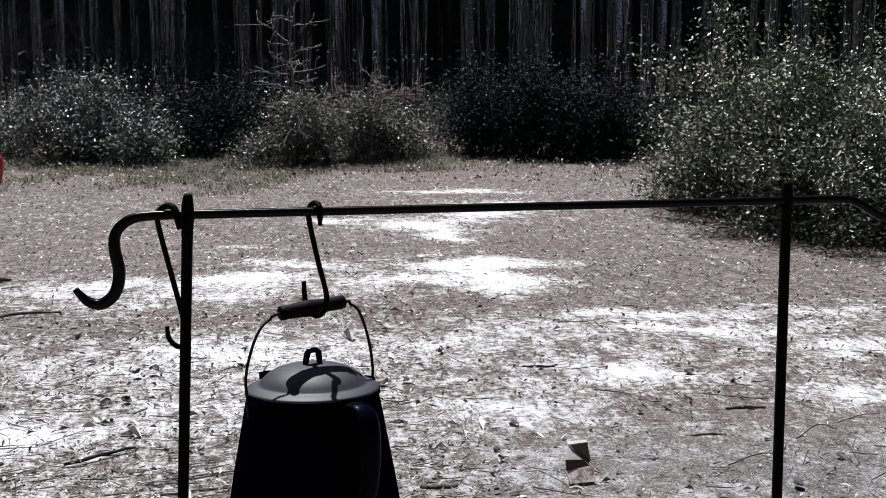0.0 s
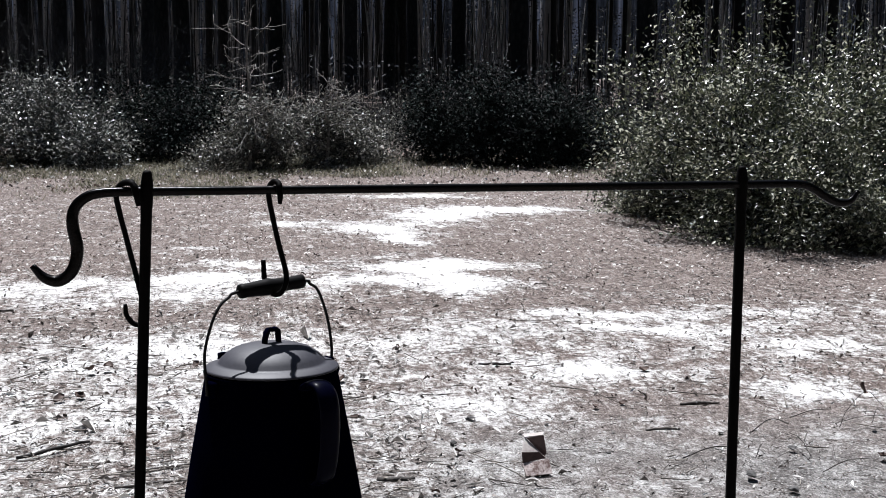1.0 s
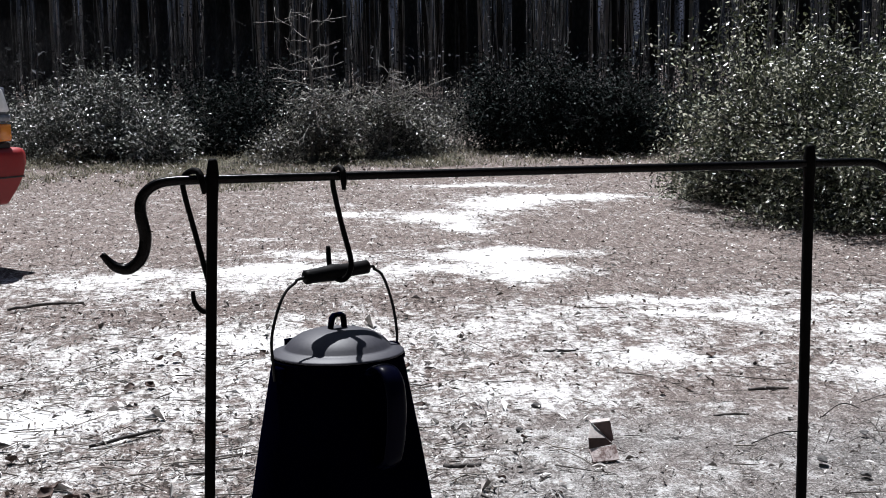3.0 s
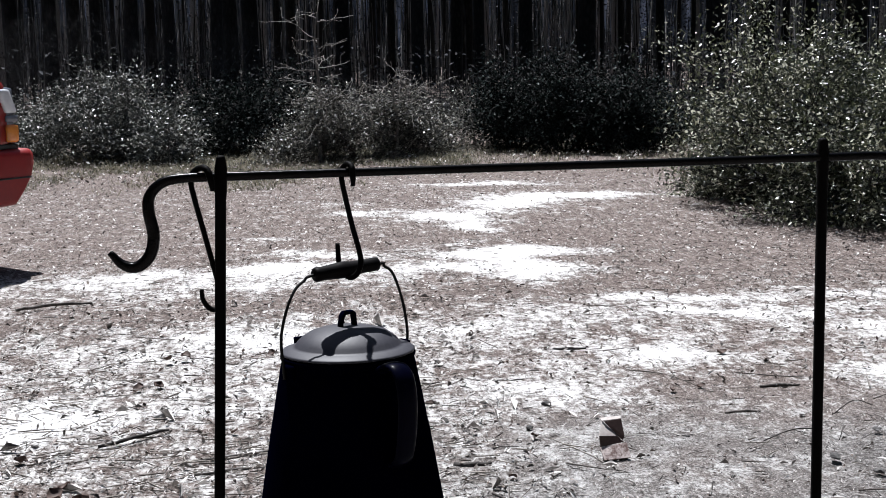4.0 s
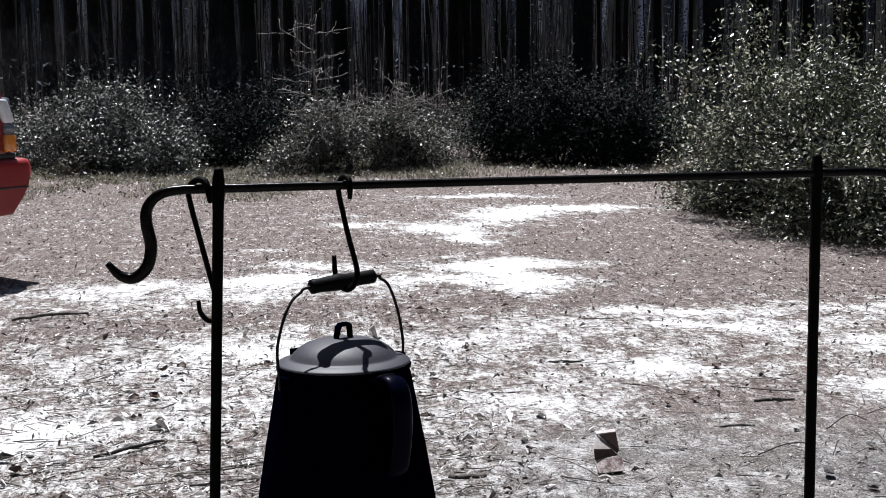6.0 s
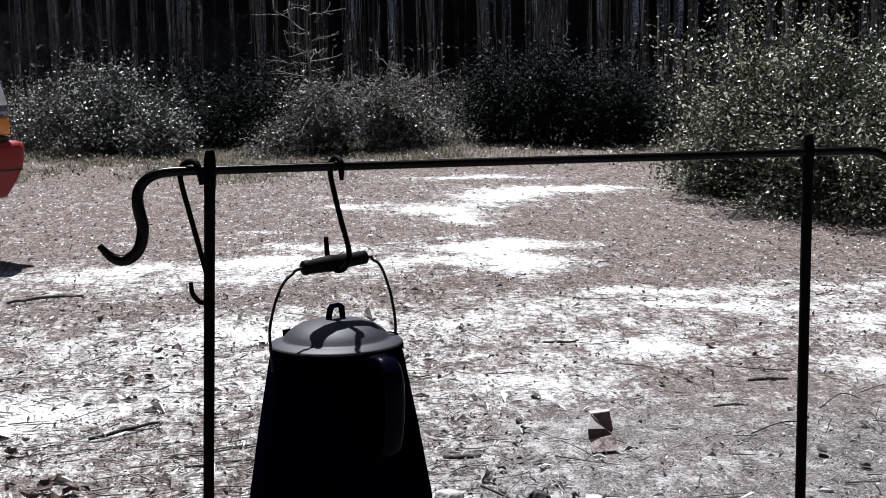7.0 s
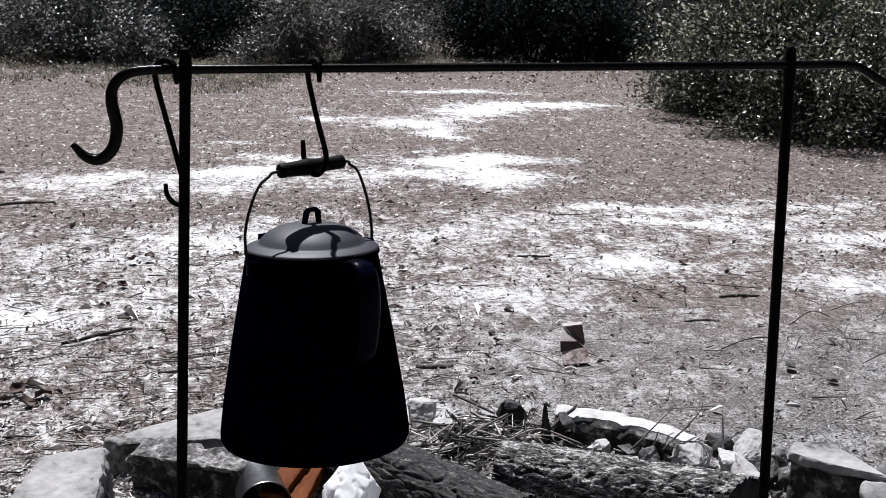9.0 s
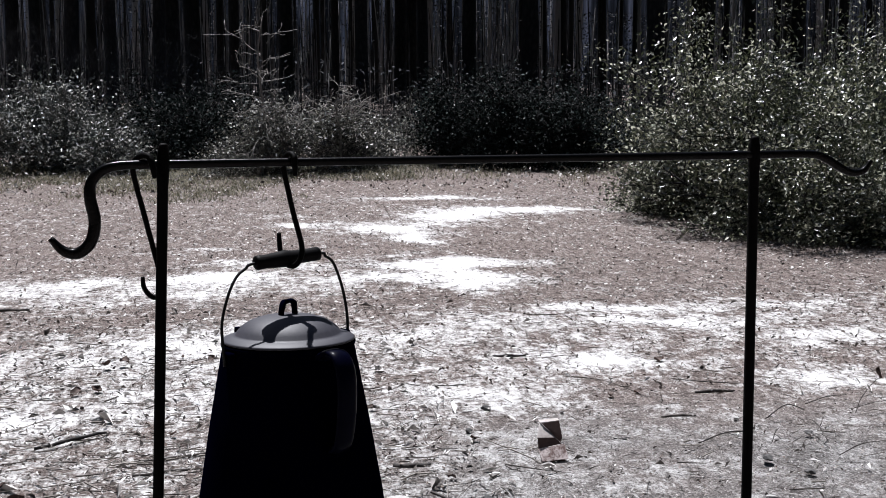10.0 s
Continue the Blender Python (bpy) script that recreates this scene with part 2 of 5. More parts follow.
M_BRANCH = material("grey_branch", [(0.3, (0.022, 0.020, 0.018)), (0.7, (0.12, 0.11, 0.10))], 20, 150, 0.85, 0.4, island=0.3)
# shade inside bush and shrubs is put into this dark branch colour
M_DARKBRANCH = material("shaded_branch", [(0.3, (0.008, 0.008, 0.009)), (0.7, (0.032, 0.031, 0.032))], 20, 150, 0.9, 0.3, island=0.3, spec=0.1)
M_LICHEN = material("pale_dead_branch", [(0.3, (0.07, 0.065, 0.06)), (0.7, (0.24, 0.225, 0.21))], 20, 150, 0.85, 0.4, island=0.4)
# near bark almost black: the backlit shade is in the colour
M_PINEBARK = bark_material("shaded_pine_bark", (0.005, 0.004, 0.004), (0.026, 0.022, 0.020), 16)
# pale tones stand for lit edges and haze on far trunks
M_FARBARK = material("lit_far_bark", [(0.42, (0.012, 0.012, 0.013)), (0.74, (0.30, 0.295, 0.305))], 1.2, 12, 0.95, 0.0, stretch=(1, 1, 0.2), island=0.8)
M_NEEDLES = material("pine_foliage", [(0.2, (0.016, 0.030, 0.012)), (0.8, (0.055, 0.080, 0.035))], 1, 20, 0.6, 0.0, island=0.6, through_light=0.15)
# the wood's shade and bluish haze are put into this foliage colour
M_DIM = material("shaded_understory", [(0.2, (0.005, 0.006, 0.008)), (0.8, (0.026, 0.030, 0.038))], 1, 20, 0.9, 0.0, island=0.8)
# brush tone darkened for the shade under the pines
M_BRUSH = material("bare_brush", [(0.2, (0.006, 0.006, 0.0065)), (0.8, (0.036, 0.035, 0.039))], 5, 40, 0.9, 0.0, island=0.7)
# haze and lit far trunks are painted as blue-grey streaks
M_DEPTH = material("far_wood_haze", [(0.40, (0.015, 0.017, 0.020)), (0.54, (0.08, 0.092, 0.112)), (0.66, (0.30, 0.33, 0.40))], 0.9, 3.5, 1.0, 0.0, stretch=(1, 1, 0.06), spec=0.0)
M_TISSUE = material("crumpled_white_paper", [(0.3, (0.80, 0.80, 0.81)), (0.7, (0.90, 0.90, 0.90))], 20, 120, 0.9, 0.2, through_light=0.4)
M_TIN = material("dull_tin", [(0.3, (0.10, 0.10, 0.105)), (0.7, (0.32, 0.32, 0.33))], 20, 150, 0.35, 0.1, 1.0)
M_CANLINING = material("dark_can_lining", [(0.3, (0.006, 0.006, 0.006)), (0.7, (0.02, 0.02, 0.02))], 20, 150, 0.9, 0.2)
M_RUST = material("orange_brown_split_wood", [(0.3, (0.05, 0.012, 0.003)), (0.7, (0.17, 0.050, 0.012))], 14, 110, 0.7, 0.5, stretch=(0.25, 1, 1), spec=0.08)
M_CARD = material("faded_cardboard", [(0.3, (0.28, 0.24, 0.225)), (0.7, (0.55, 0.51, 0.49))], 30, 160, 0.85, 0.2)
M_CARDPALE = material("speckled_card", [(0.40, (0.14, 0.09, 0.08)), (0.58, (0.52, 0.45, 0.43))], 60, 260, 0.85, 0.3)
# dark brown of the card's panels, with their shade put in
M_CARDBROWN = material("shaded_brown_card", [(0.3, (0.05, 0.028, 0.024)), (0.7, (0.11, 0.06, 0.05))], 30, 160, 0.7, 0.2)
M_DARKLEAF = material("dead_brown_leaf", [(0.3, (0.035, 0.022, 0.018)), (0.7, (0.12, 0.075, 0.06))], 30, 150, 0.75, 0.4, through_light=0.1)
M_ASH = material("cold_ash", [(0.3, (0.05, 0.048, 0.046)), (0.7, (0.24, 0.23, 0.225))], 16, 130, 0.95, 1.0, bump_scale=70)
M_PAINT = material("red_car_paint", [(0.3, (0.20, 0.010, 0.010)), (0.7, (0.25, 0.014, 0.013))], 3, 60, 0.35, 0.0, coat=0.6)
M_BUMPER = material("red_bumper_plastic", [(0.3, (0.20, 0.006, 0.008)), (0.7, (0.25, 0.009, 0.010))], 5, 80, 0.5, 0.05)
M_GAPSHADE = material("gap_shade_black", [(0.3, (0.010, 0.010, 0.011)), (0.7, (0.025, 0.025, 0.026))], 20, 150, 0.6, 0.1)
M_TYRE = material("tyre_rubber", [(0.3, (0.012, 0.012, 0.012)), (0.7, (0.03, 0.03, 0.03))], 20, 150, 0.85, 0.3)
M_LENSWHITE = material("clear_lens", [(0.3, (0.55, 0.56, 0.60)), (0.7, (0.72, 0.73, 0.76))], 20, 90, 0.15, 0.0, spec=0.8)
M_LENSGREY = material("smoked_lens", [(0.3, (0.09, 0.10, 0.13)), (0.7, (0.16, 0.17, 0.20))], 20, 90, 0.15, 0.0, spec=0.8)
M_LENSAMBER = material("amber_lens", [(0.3, (0.62, 0.20, 0.03)), (0.7, (0.75, 0.28, 0.05))], 20, 90, 0.15, 0.0, spec=0.8)
M_GLASS = material("dark_car_glass", [(0.3, (0.010, 0.012, 0.014)), (0.7, (0.016, 0.018, 0.02))], 3, 50, 0.05, 0.0, spec=0.9)


# ---- mesh tools ----
def part(name, bm, mat, parent=None, label=""):
    """Links a bmesh, or (verts, faces), as one mesh object."""
    me = bpy.data.meshes.new(name)
    if isinstance(bm, tuple):
        me.from_pydata(bm[0], [], bm[1])
    else:
        bm.normal_update()
        bm.to_mesh(me)
        bm.free()
    me.materials.append(mat)
    me.polygons.foreach_set("use_smooth", [True] * len(me.polygons))
    me.update()
    ob = new(name, me)
    if parent:
        ob.parent = parent
    if label:
        tagged(ob, label)
    return ob


def flat(ob):
    ob.data.polygons.foreach_set("use_smooth", [False] * len(ob.data.polygons))
    return ob


def thing(name, m, label, category, group="", kind=""):
    ob = new(name)
    ob.empty_display_size = 0.05
    ob.matrix_world = m
    return tagged(ob, label, category, group, kind)


def curve_through(pts, steps=6):
    """Catmull-Rom through the points; a point may carry more values than three."""
    p = [np.array(q, float) for q in pts]
    p = [2 * p[0] - p[1]] + p + [2 * p[-1] - p[-2]]
    out = []
    for i in range(1, len(p) - 2):
        for k in range(steps):
            t = k / steps
            out.append(0.5 * (2 * p[i] + (p[i + 1] - p[i - 1]) * t + (2 * p[i - 1] - 5 * p[i] + 4 * p[i + 1] - p[i + 2]) * t * t
                              + (3 * p[i] - p[i - 1] - 3 * p[i + 1] + p[i + 2]) * t ** 3))
    out.append(p[-2])
    return out


SQUARE = [(math.copysign(abs(math.cos(a)) ** 0.7, math.cos(a)), math.copysign(abs(math.sin(a)) ** 0.7, math.sin(a)))
          for a in (2 * math.pi * (k + 0.5) / 16 for k in range(16))]


def ring_shape(n):
    return [(math.cos(2 * math.pi * k / n), math.sin(2 * math.pi * k / n)) for k in range(n)]


def tube(pts, shape=None, up=(0, 0, 1), jitter=0.0, seed=0):
    """A swept rod: points of x, y, z, radius. Gives verts and faces."""
    shape = shape or ring_shape(8)
    r = random.Random(seed)
    n = len(shape)
    verts, faces = [], []
    upv = Vector(up)
    P = [Vector(p[:3]) for p in pts]
    for i, p in enumerate(P):
        d = (P[min(i + 1, len(P) - 1)] - P[max(i - 1, 0)]).normalized()
        u = upv - d * upv.dot(d)
        if u.length < 0.2:
            u = Vector((0, 1, 0)) - d * d.y
        u.normalize()
        s = d.cross(u)
        for a, b in shape:
            k = pts[i][3] * (1 + r.uniform(-jitter, jitter))
            verts.append(tuple(p + s * (a * k) + u * (b * k)))
    for i in range(len(P) - 1):
        for k in range(n):
            a, b = i * n + k, i * n + (k + 1) % n
            faces.append((a, b, b + n, a + n))
    faces.append(tuple(range(n))[::-1])
    faces.append(tuple(range((len(P) - 1) * n, len(P) * n)))
    return verts, faces


def join(*meshes):
    verts, faces = [], []
    for v, f in meshes:
        o = len(verts)
        verts += [tuple(q) for q in v]
        faces += [tuple(i + o for i in q) for q in f]
    return verts, faces


def lathe(profile, n=48):
    """Turns a profile of (radius, height) round the z axis."""
    verts, faces = [], []
    for r, z in profile:
        for k in range(n):
            a = 2 * math.pi * k / n
            verts.append((r * math.cos(a), r * math.sin(a), z))
    for i in range(len(profile) - 1):
        for k in range(n):
            a, b = i * n + k, i * n + (k + 1) % n
            faces.append((a, b, b + n, a + n))
    return verts, faces


def box(x0, x1, y0, y1, z0, z1, bevel=0.0):
    bm = bmesh.new()
    bmesh.ops.create_cube(bm, size=1)
    for v in bm.verts:
        v.co = Vector(((x0 + x1) / 2 + v.co.x * (x1 - x0), (y0 + y1) / 2 + v.co.y * (y1 - y0), (z0 + z1) / 2 + v.co.z * (z1 - z0)))
    if bevel:
        bmesh.ops.bevel(bm, geom=bm.edges[:], offset=bevel, segments=2, affect="EDGES", profile=0.6)
    return bm


def rock(sx, sy, sz, seed, rough=0.008, points=13, blocky=0.6):
    """A broken stone: the hull of scattered points, worn at the edges and rough on the faces. It sits on z = 0."""
    r = random.Random(seed)
    rough = min(rough, 0.03 * (sx * sy * sz) ** (1 / 3))
    bm = bmesh.new()
    for i in range(points):
        d = Vector((r.gauss(0, 1), r.gauss(0, 1), r.gauss(0, 1))).normalized()
        big = max(abs(c) for c in d)
        d = d.lerp(d / big, blocky) * r.uniform(0.86, 1.0)
        bm.verts.new((d.x * sx / 2, d.y * sy / 2, d.z * sz / 2))
    hull = bmesh.ops.convex_hull(bm, input=bm.verts[:])
    bmesh.ops.delete(bm, geom=[v for v in bm.verts if not v.link_faces], context="VERTS")
    bmesh.ops.bevel(bm, geom=bm.edges[:], offset=min(sx, sy, sz) * 0.07, segments=2, affect="EDGES", profile=0.6)
    bmesh.ops.triangulate(bm, faces=bm.faces[:])
    for k in range(3):
        long = [e for e in bm.edges if e.calc_length() > max(sx, sy) * 0.09]
        if long:
            bmesh.ops.subdivide_edges(bm, edges=long, cuts=1)
            bmesh.ops.triangulate(bm, faces=bm.faces[:])
    off = Vector((seed * 1.7, seed * 0.6, 3))
    bm.normal_update()
    for v in bm.verts:
        q = v.co / max(sx, sy)
        v.co += v.normal * (rough * (noise.fractal(q * 9 + off, 0.9, 2.1, 4) * 0.9))
    low = min(v.co.z for v in bm.verts)
    for v in bm.verts:
        v.co.z -= low
    return bm


def slab(sx, sy, sz, seed, rough=0.004, skew=0.12):
    """A broken flat block with uneven corners, sitting on z = 0."""
    r = random.Random(seed)
    bm = box(-sx / 2, sx / 2, -sy / 2, sy / 2, 0, sz)
    for v in bm.verts:
        v.co += Vector((r.uniform(-skew, skew) * sx, r.uniform(-skew, skew) * sy, r.uniform(-skew, skew) * sz * 0.6 if v.co.z > sz / 2 else 0))
    bmesh.ops.bevel(bm, geom=bm.edges[:], offset=min(sx, sy, sz) * 0.12, segments=2, affect="EDGES", profile=0.6)
    bmesh.ops.triangulate(bm, faces=bm.faces[:])
    for k in range(4):
        long = [e for e in bm.edges if e.calc_length() > sx * 0.06]
        if long:
            bmesh.ops.subdivide_edges(bm, edges=long, cuts=1)
            bmesh.ops.triangulate(bm, faces=bm.faces[:])
    bm.normal_update()
    off = Vector((seed * 2.3, seed, 0))
    for v in bm.verts:
        v.co += v.normal * rough * noise.fractal(v.co / sx * 10 + off, 0.9, 2.1, 4)
    return bm


def block(top, seed, rough=0.004, flare=0.10, bevel=0.006):
    """A broken block: a top of uneven corners, sides that flare down to the ground, worn edges and rough faces."""
    bm = bmesh.new()
    mid = sum((Vector(p) for p in top), Vector()) / len(top)
    up = [bm.verts.new(p) for p in top]
    low = [bm.verts.new((mid.x + (p[0] - mid.x) * (1 + flare), mid.y + (p[1] - mid.y) * (1 + flare), -0.012)) for p in top]
    n = len(top)
    bm.faces.new(up)
    bm.faces.new(low[::-1])
    for k in range(n):
        bm.faces.new((up[k], low[k], low[(k + 1) % n], up[(k + 1) % n]))
    bmesh.ops.recalc_face_normals(bm, faces=bm.faces[:])
    bmesh.ops.bevel(bm, geom=bm.edges[:], offset=bevel, segments=2, affect="EDGES", profile=0.6)
    bmesh.ops.triangulate(bm, faces=bm.faces[:])
    for k in range(5):
        long = [e for e in bm.edges if e.calc_length() > 0.010]
        if long:
            bmesh.ops.subdivide_edges(bm, edges=long, cuts=1)
            bmesh.ops.triangulate(bm, faces=bm.faces[:])
    bm.normal_update()
    off = Vector((seed * 2.3, seed, 0))
    for v in bm.verts:
        steep = 1.0 - 0.65 * max(0.0, v.normal.z)
        v.co += v.normal * rough * steep * (noise.fractal(v.co * 45 + off, 0.9, 2.1, 4) + 0.6 * noise.noise(v.co * 14 - off))
    return bm


# ---- ground ----
SAND = [  # bare sand: x, y, half-lengths along x and y, share
    (0.80, 7.78, 0.42, 0.13, 1.0), (1.25, 7.06, 0.48, 0.17, 1.2), (0.80, 6.75, 0.26, 0.26, 1.2), (0.48, 6.30, 0.30, 0.22, 1.1), (0.52, 5.85, 0.10, 0.24, 1.2), (0.08, 6.58, 0.15, 0.12, 1.1), (-0.10, 6.98, 0.20, 0.08, 0.5),
    (0.62, 5.08, 0.36, 0.16, 1.0), (0.58, 4.72, 0.17, 0.36, 1.2), (0.20, 4.75, 0.30, 0.13, 0.8), (-0.12, 5.15, 0.28, 0.12, 0.9), (-0.40, 4.83, 0.22, 0.14, 1.1), (-0.95, 4.85, 0.25, 0.11, 0.7), (0.35, 5.35, 0.16, 0.07, 0.5),
    (-0.45, 5.66, 0.22, 0.08, 0.45), (0.95, 4.02, 0.26, 0.08, 0.7), (1.15, 3.80, 0.30, 0.08, 0.75), (1.48, 3.55, 0.26, 0.11, 0.65), (1.55, 4.05, 0.30, 0.08, 0.5), (1.13, 3.10, 0.14, 0.12, 0.8), (0.63, 3.30, 0.15, 0.12, 0.8),
    (-0.84, 2.92, 0.16, 0.20, 0.9), (0.30, 3.05, 0.18, 0.10, 0.45), (-0.38, 3.70, 0.30, 0.16, 0.4), (0.02, 2.30, 0.16, 0.08, 0.6), (-0.35, 3.1, 0.25, 0.15, 0.3), (0.35, 3.75, 0.3, 0.1, 0.35), (-0.55, 4.55, 0.45, 0.22, 0.45), (-1.3, 4.7, 0.5, 0.15, 0.35), (-0.45, 3.55, 0.4, 0.25, 0.25)]
BARE = [  # deeper needle beds
    (1.9, 4.8, 1.2, 0.5, 0.35), (0.85, 5.6, 0.5, 0.18, 0.25), (0.75, 4.25, 0.4, 0.14, 0.3), (0.05, 4.2, 0.6, 0.16, 0.3), (0.85, 2.95, 0.30, 0.16, 0.25), (-0.75, 4.1, 0.5, 0.2, 0.2), (-0.45, 2.45, 0.5, 0.3, 0.04), (0.85, 2.40, 0.45, 0.40, 0.16), (1.5, 3.0, 0.7, 0.9, 0.22), (0.6, 2.1, 0.5, 0.3, 0.15)]


def sand_share(X, Y):
    s = np.full(X.shape, 0.08) + 0.36 * np.clip((5.3 - Y) / 1.5, 0, 1)
    wx = X + 0.05 * np.sin(5.1 * Y + 1.3 * X) + 0.05 * np.sin(13.7 * Y + 5 * X)
    wy = Y + 0.03 * np.sin(5.7 * X + 0.6) + 0.03 * np.sin(13.3 * X + 3 * Y)
    for x, y, a, b, k in SAND:
        s += 0.95 * k * np.exp(-(((wx - x) / (0.95 * a)) ** 2 + ((wy - y) / b) ** 2))
    for x, y, a, b, k in BARE:
        s -= k * np.exp(-(((wx - x) / a) ** 2 + ((wy - y) / b) ** 2))
    s -= 0.5 * np.clip((Y - 7.9) / 1.2, 0, 1)
    # unseen ground beyond and behind made less sandy, to bounce less light
    beyond = np.clip((np.hypot(X - 0.4, Y - 4.0) - 4.5) / 3.0, 0, 1)
    s += beyond * (0.30 * np.sin(0.9 * X + 0.5 * np.sin(0.7 * Y)) * np.sin(0.8 * Y + 1.1) - 0.45)
    s -= 0.22 * np.clip((1.5 + 0.35 * np.sin(1.3 * X) + 0.2 * np.sin(3.1 * X + 1) - Y) / 2.4, 0, 1)
    return s


def ground_height(X, Y):
    near = np.exp(-((X / 40) ** 2 + (Y / 40) ** 2))
    h = near * (0.010 * np.sin(1.7 * X + 0.9 * Y) * np.sin(1.1 * Y - 0.4 * X) + 0.004 * np.sin(7.1 * X + 2 * Y) * np.sin(6.3 * Y - 1.5 * X)
                + 0.0025 * np.sin(17 * X - 6 * Y) * np.sin(15 * Y + 4 * X))
    d = np.hypot(X - 0.05, Y - 1.62)
    return h - 0.012 * np.exp(-(d / 0.42) ** 4)


def far_steps(start, end, first, grow):
    out, x, s = [], start, first
    while abs(x) < abs(end):
        x += s
        s *= grow
        out.append(x)
    return out


gx = sorted([-x for x in far_steps(2.6, 400, 0.08, 1.35)] + list(np.arange(-2.6, 3.8, 0.035)) + far_steps(3.8, 400, 0.08, 1.35))
gy = sorted([-y for y in far_steps(-0.6, 400, 0.08, 1.35)] + list(np.arange(0.6, 9.6, 0.035)) + far_steps(9.6, 400, 0.08, 1.3))
GX, GY = np.meshgrid(np.array(gx), np.array(gy))
GZ = ground_height(GX, GY)
nx, ny = len(gx), len(gy)
gverts = np.stack([GX.ravel(), GY.ravel(), GZ.ravel()], 1)
gi = np.arange(nx * ny).reshape(ny, nx)
gfaces = np.stack([gi[:-1, :-1].ravel(), gi[:-1, 1:].ravel(), gi[1:, 1:].ravel(), gi[1:, :-1].ravel()], 1)
ground = part("ground", (gverts.tolist(), gfaces.tolist()), M_GROUND)
tagged(ground, "sandy forest floor with patches of white sand and brown pine needles", "ground", kind="structure")
share = ground.data.attributes.new("sand", "FLOAT", "POINT")
share.data.foreach_set("value", sand_share(GX, GY).ravel().astype(np.float32))

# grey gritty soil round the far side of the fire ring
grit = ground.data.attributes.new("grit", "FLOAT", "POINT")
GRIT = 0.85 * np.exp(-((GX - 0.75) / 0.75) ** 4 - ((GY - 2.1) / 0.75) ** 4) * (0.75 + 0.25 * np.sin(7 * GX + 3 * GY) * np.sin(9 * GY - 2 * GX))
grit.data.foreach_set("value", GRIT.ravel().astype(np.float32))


def scatter(n, x0, x1, y0, y1, power=1.0):
    """Random places, denser towards the near side."""
    u = rng.random(n) ** power
    y = y0 + (y1 - y0) * u
    half = 0.42 * y + 0.25
    x = -0.10 + 0.05 * (y - 1.5) + (rng.random(n) * 2 - 1) * half
    keep = (x > x0) & (x < x1)
    return x[keep], y[keep]


def rods(x, y, z, length, radius, yaw, pitch):
    """Many thin three-sided rods. Gives verts and faces."""
    n = len(x)
    d = np.stack([np.cos(yaw) * np.cos(pitch), np.sin(yaw) * np.cos(pitch), np.sin(pitch)], 1)
    side = np.stack([-np.sin(yaw), np.cos(yaw), np.zeros(n)], 1)
    up = np.cross(d, side)
    c = np.stack([x, y, z], 1)
    v = np.zeros((n, 9, 3))
    sag = (rng.random(n) - 0.5) * 0.25
    for j, s in enumerate((-0.5, 0.0, 0.5)):
        mid = c + d * (length * s)[:, None] + side * (length * sag * (0.25 - s * s))[:, None]
        for k in range(3):
            a = 2 * math.pi * k / 3 + math.pi / 2
            v[:, 3 * j + k] = mid + (side * math.cos(a) + up * math.sin(a)) * (radius * (1.0 if j < 2 else 0.6))[:, None]
    base = (np.arange(n) * 9)[:, None]
    quads = []
    for j in (0, 3):
        for k in range(3):
            quads.append(np.concatenate([base + j + k, base + j + (k + 1) % 3, base + j + 3 + (k + 1) % 3, base + j + 3 + k], 1))
    return v.reshape(-1, 3).tolist(), np.concatenate(quads, 0).tolist()


def flakes(c, size, aspect, normal_spread, fold=0.25, axis=None):
    """Many small leaves, each a folded blade of four triangles' worth of face. c: centres (n, 3)."""
    n = len(c)
    up = np.stack([rng.normal(0, normal_spread, n), rng.normal(0, normal_spread, n), np.ones(n)], 1)
    up /= np.linalg.norm(up, axis=1)[:, None]
    t = rng.normal(0, 1, (n, 3)) if axis is None else axis + rng.normal(0, 0.5, (n, 3))
    t -= up * (t * up).sum(1)[:, None]
    t /= np.linalg.norm(t, axis=1)[:, None] + 1e-9
    s = np.cross(up, t)
    L, W = (size / 2)[:, None], (size * aspect / 2)[:, None]
    lift = up * (size * fold * rng.random(n))[:, None]
    v = np.stack([c - t * L, c - t * L * 0.1 + s * W + lift, c + t * L, c - t * L * 0.1 - s * W + lift, c - lift * 0.15], 1)
    b = (np.arange(n) * 5)[:, None]
    f = np.concatenate([np.concatenate([b + i, b + (i + 1) % 4, b + 4], 1) for i in range(4)], 0)
    return v.reshape(-1, 3).tolist(), f.tolist()


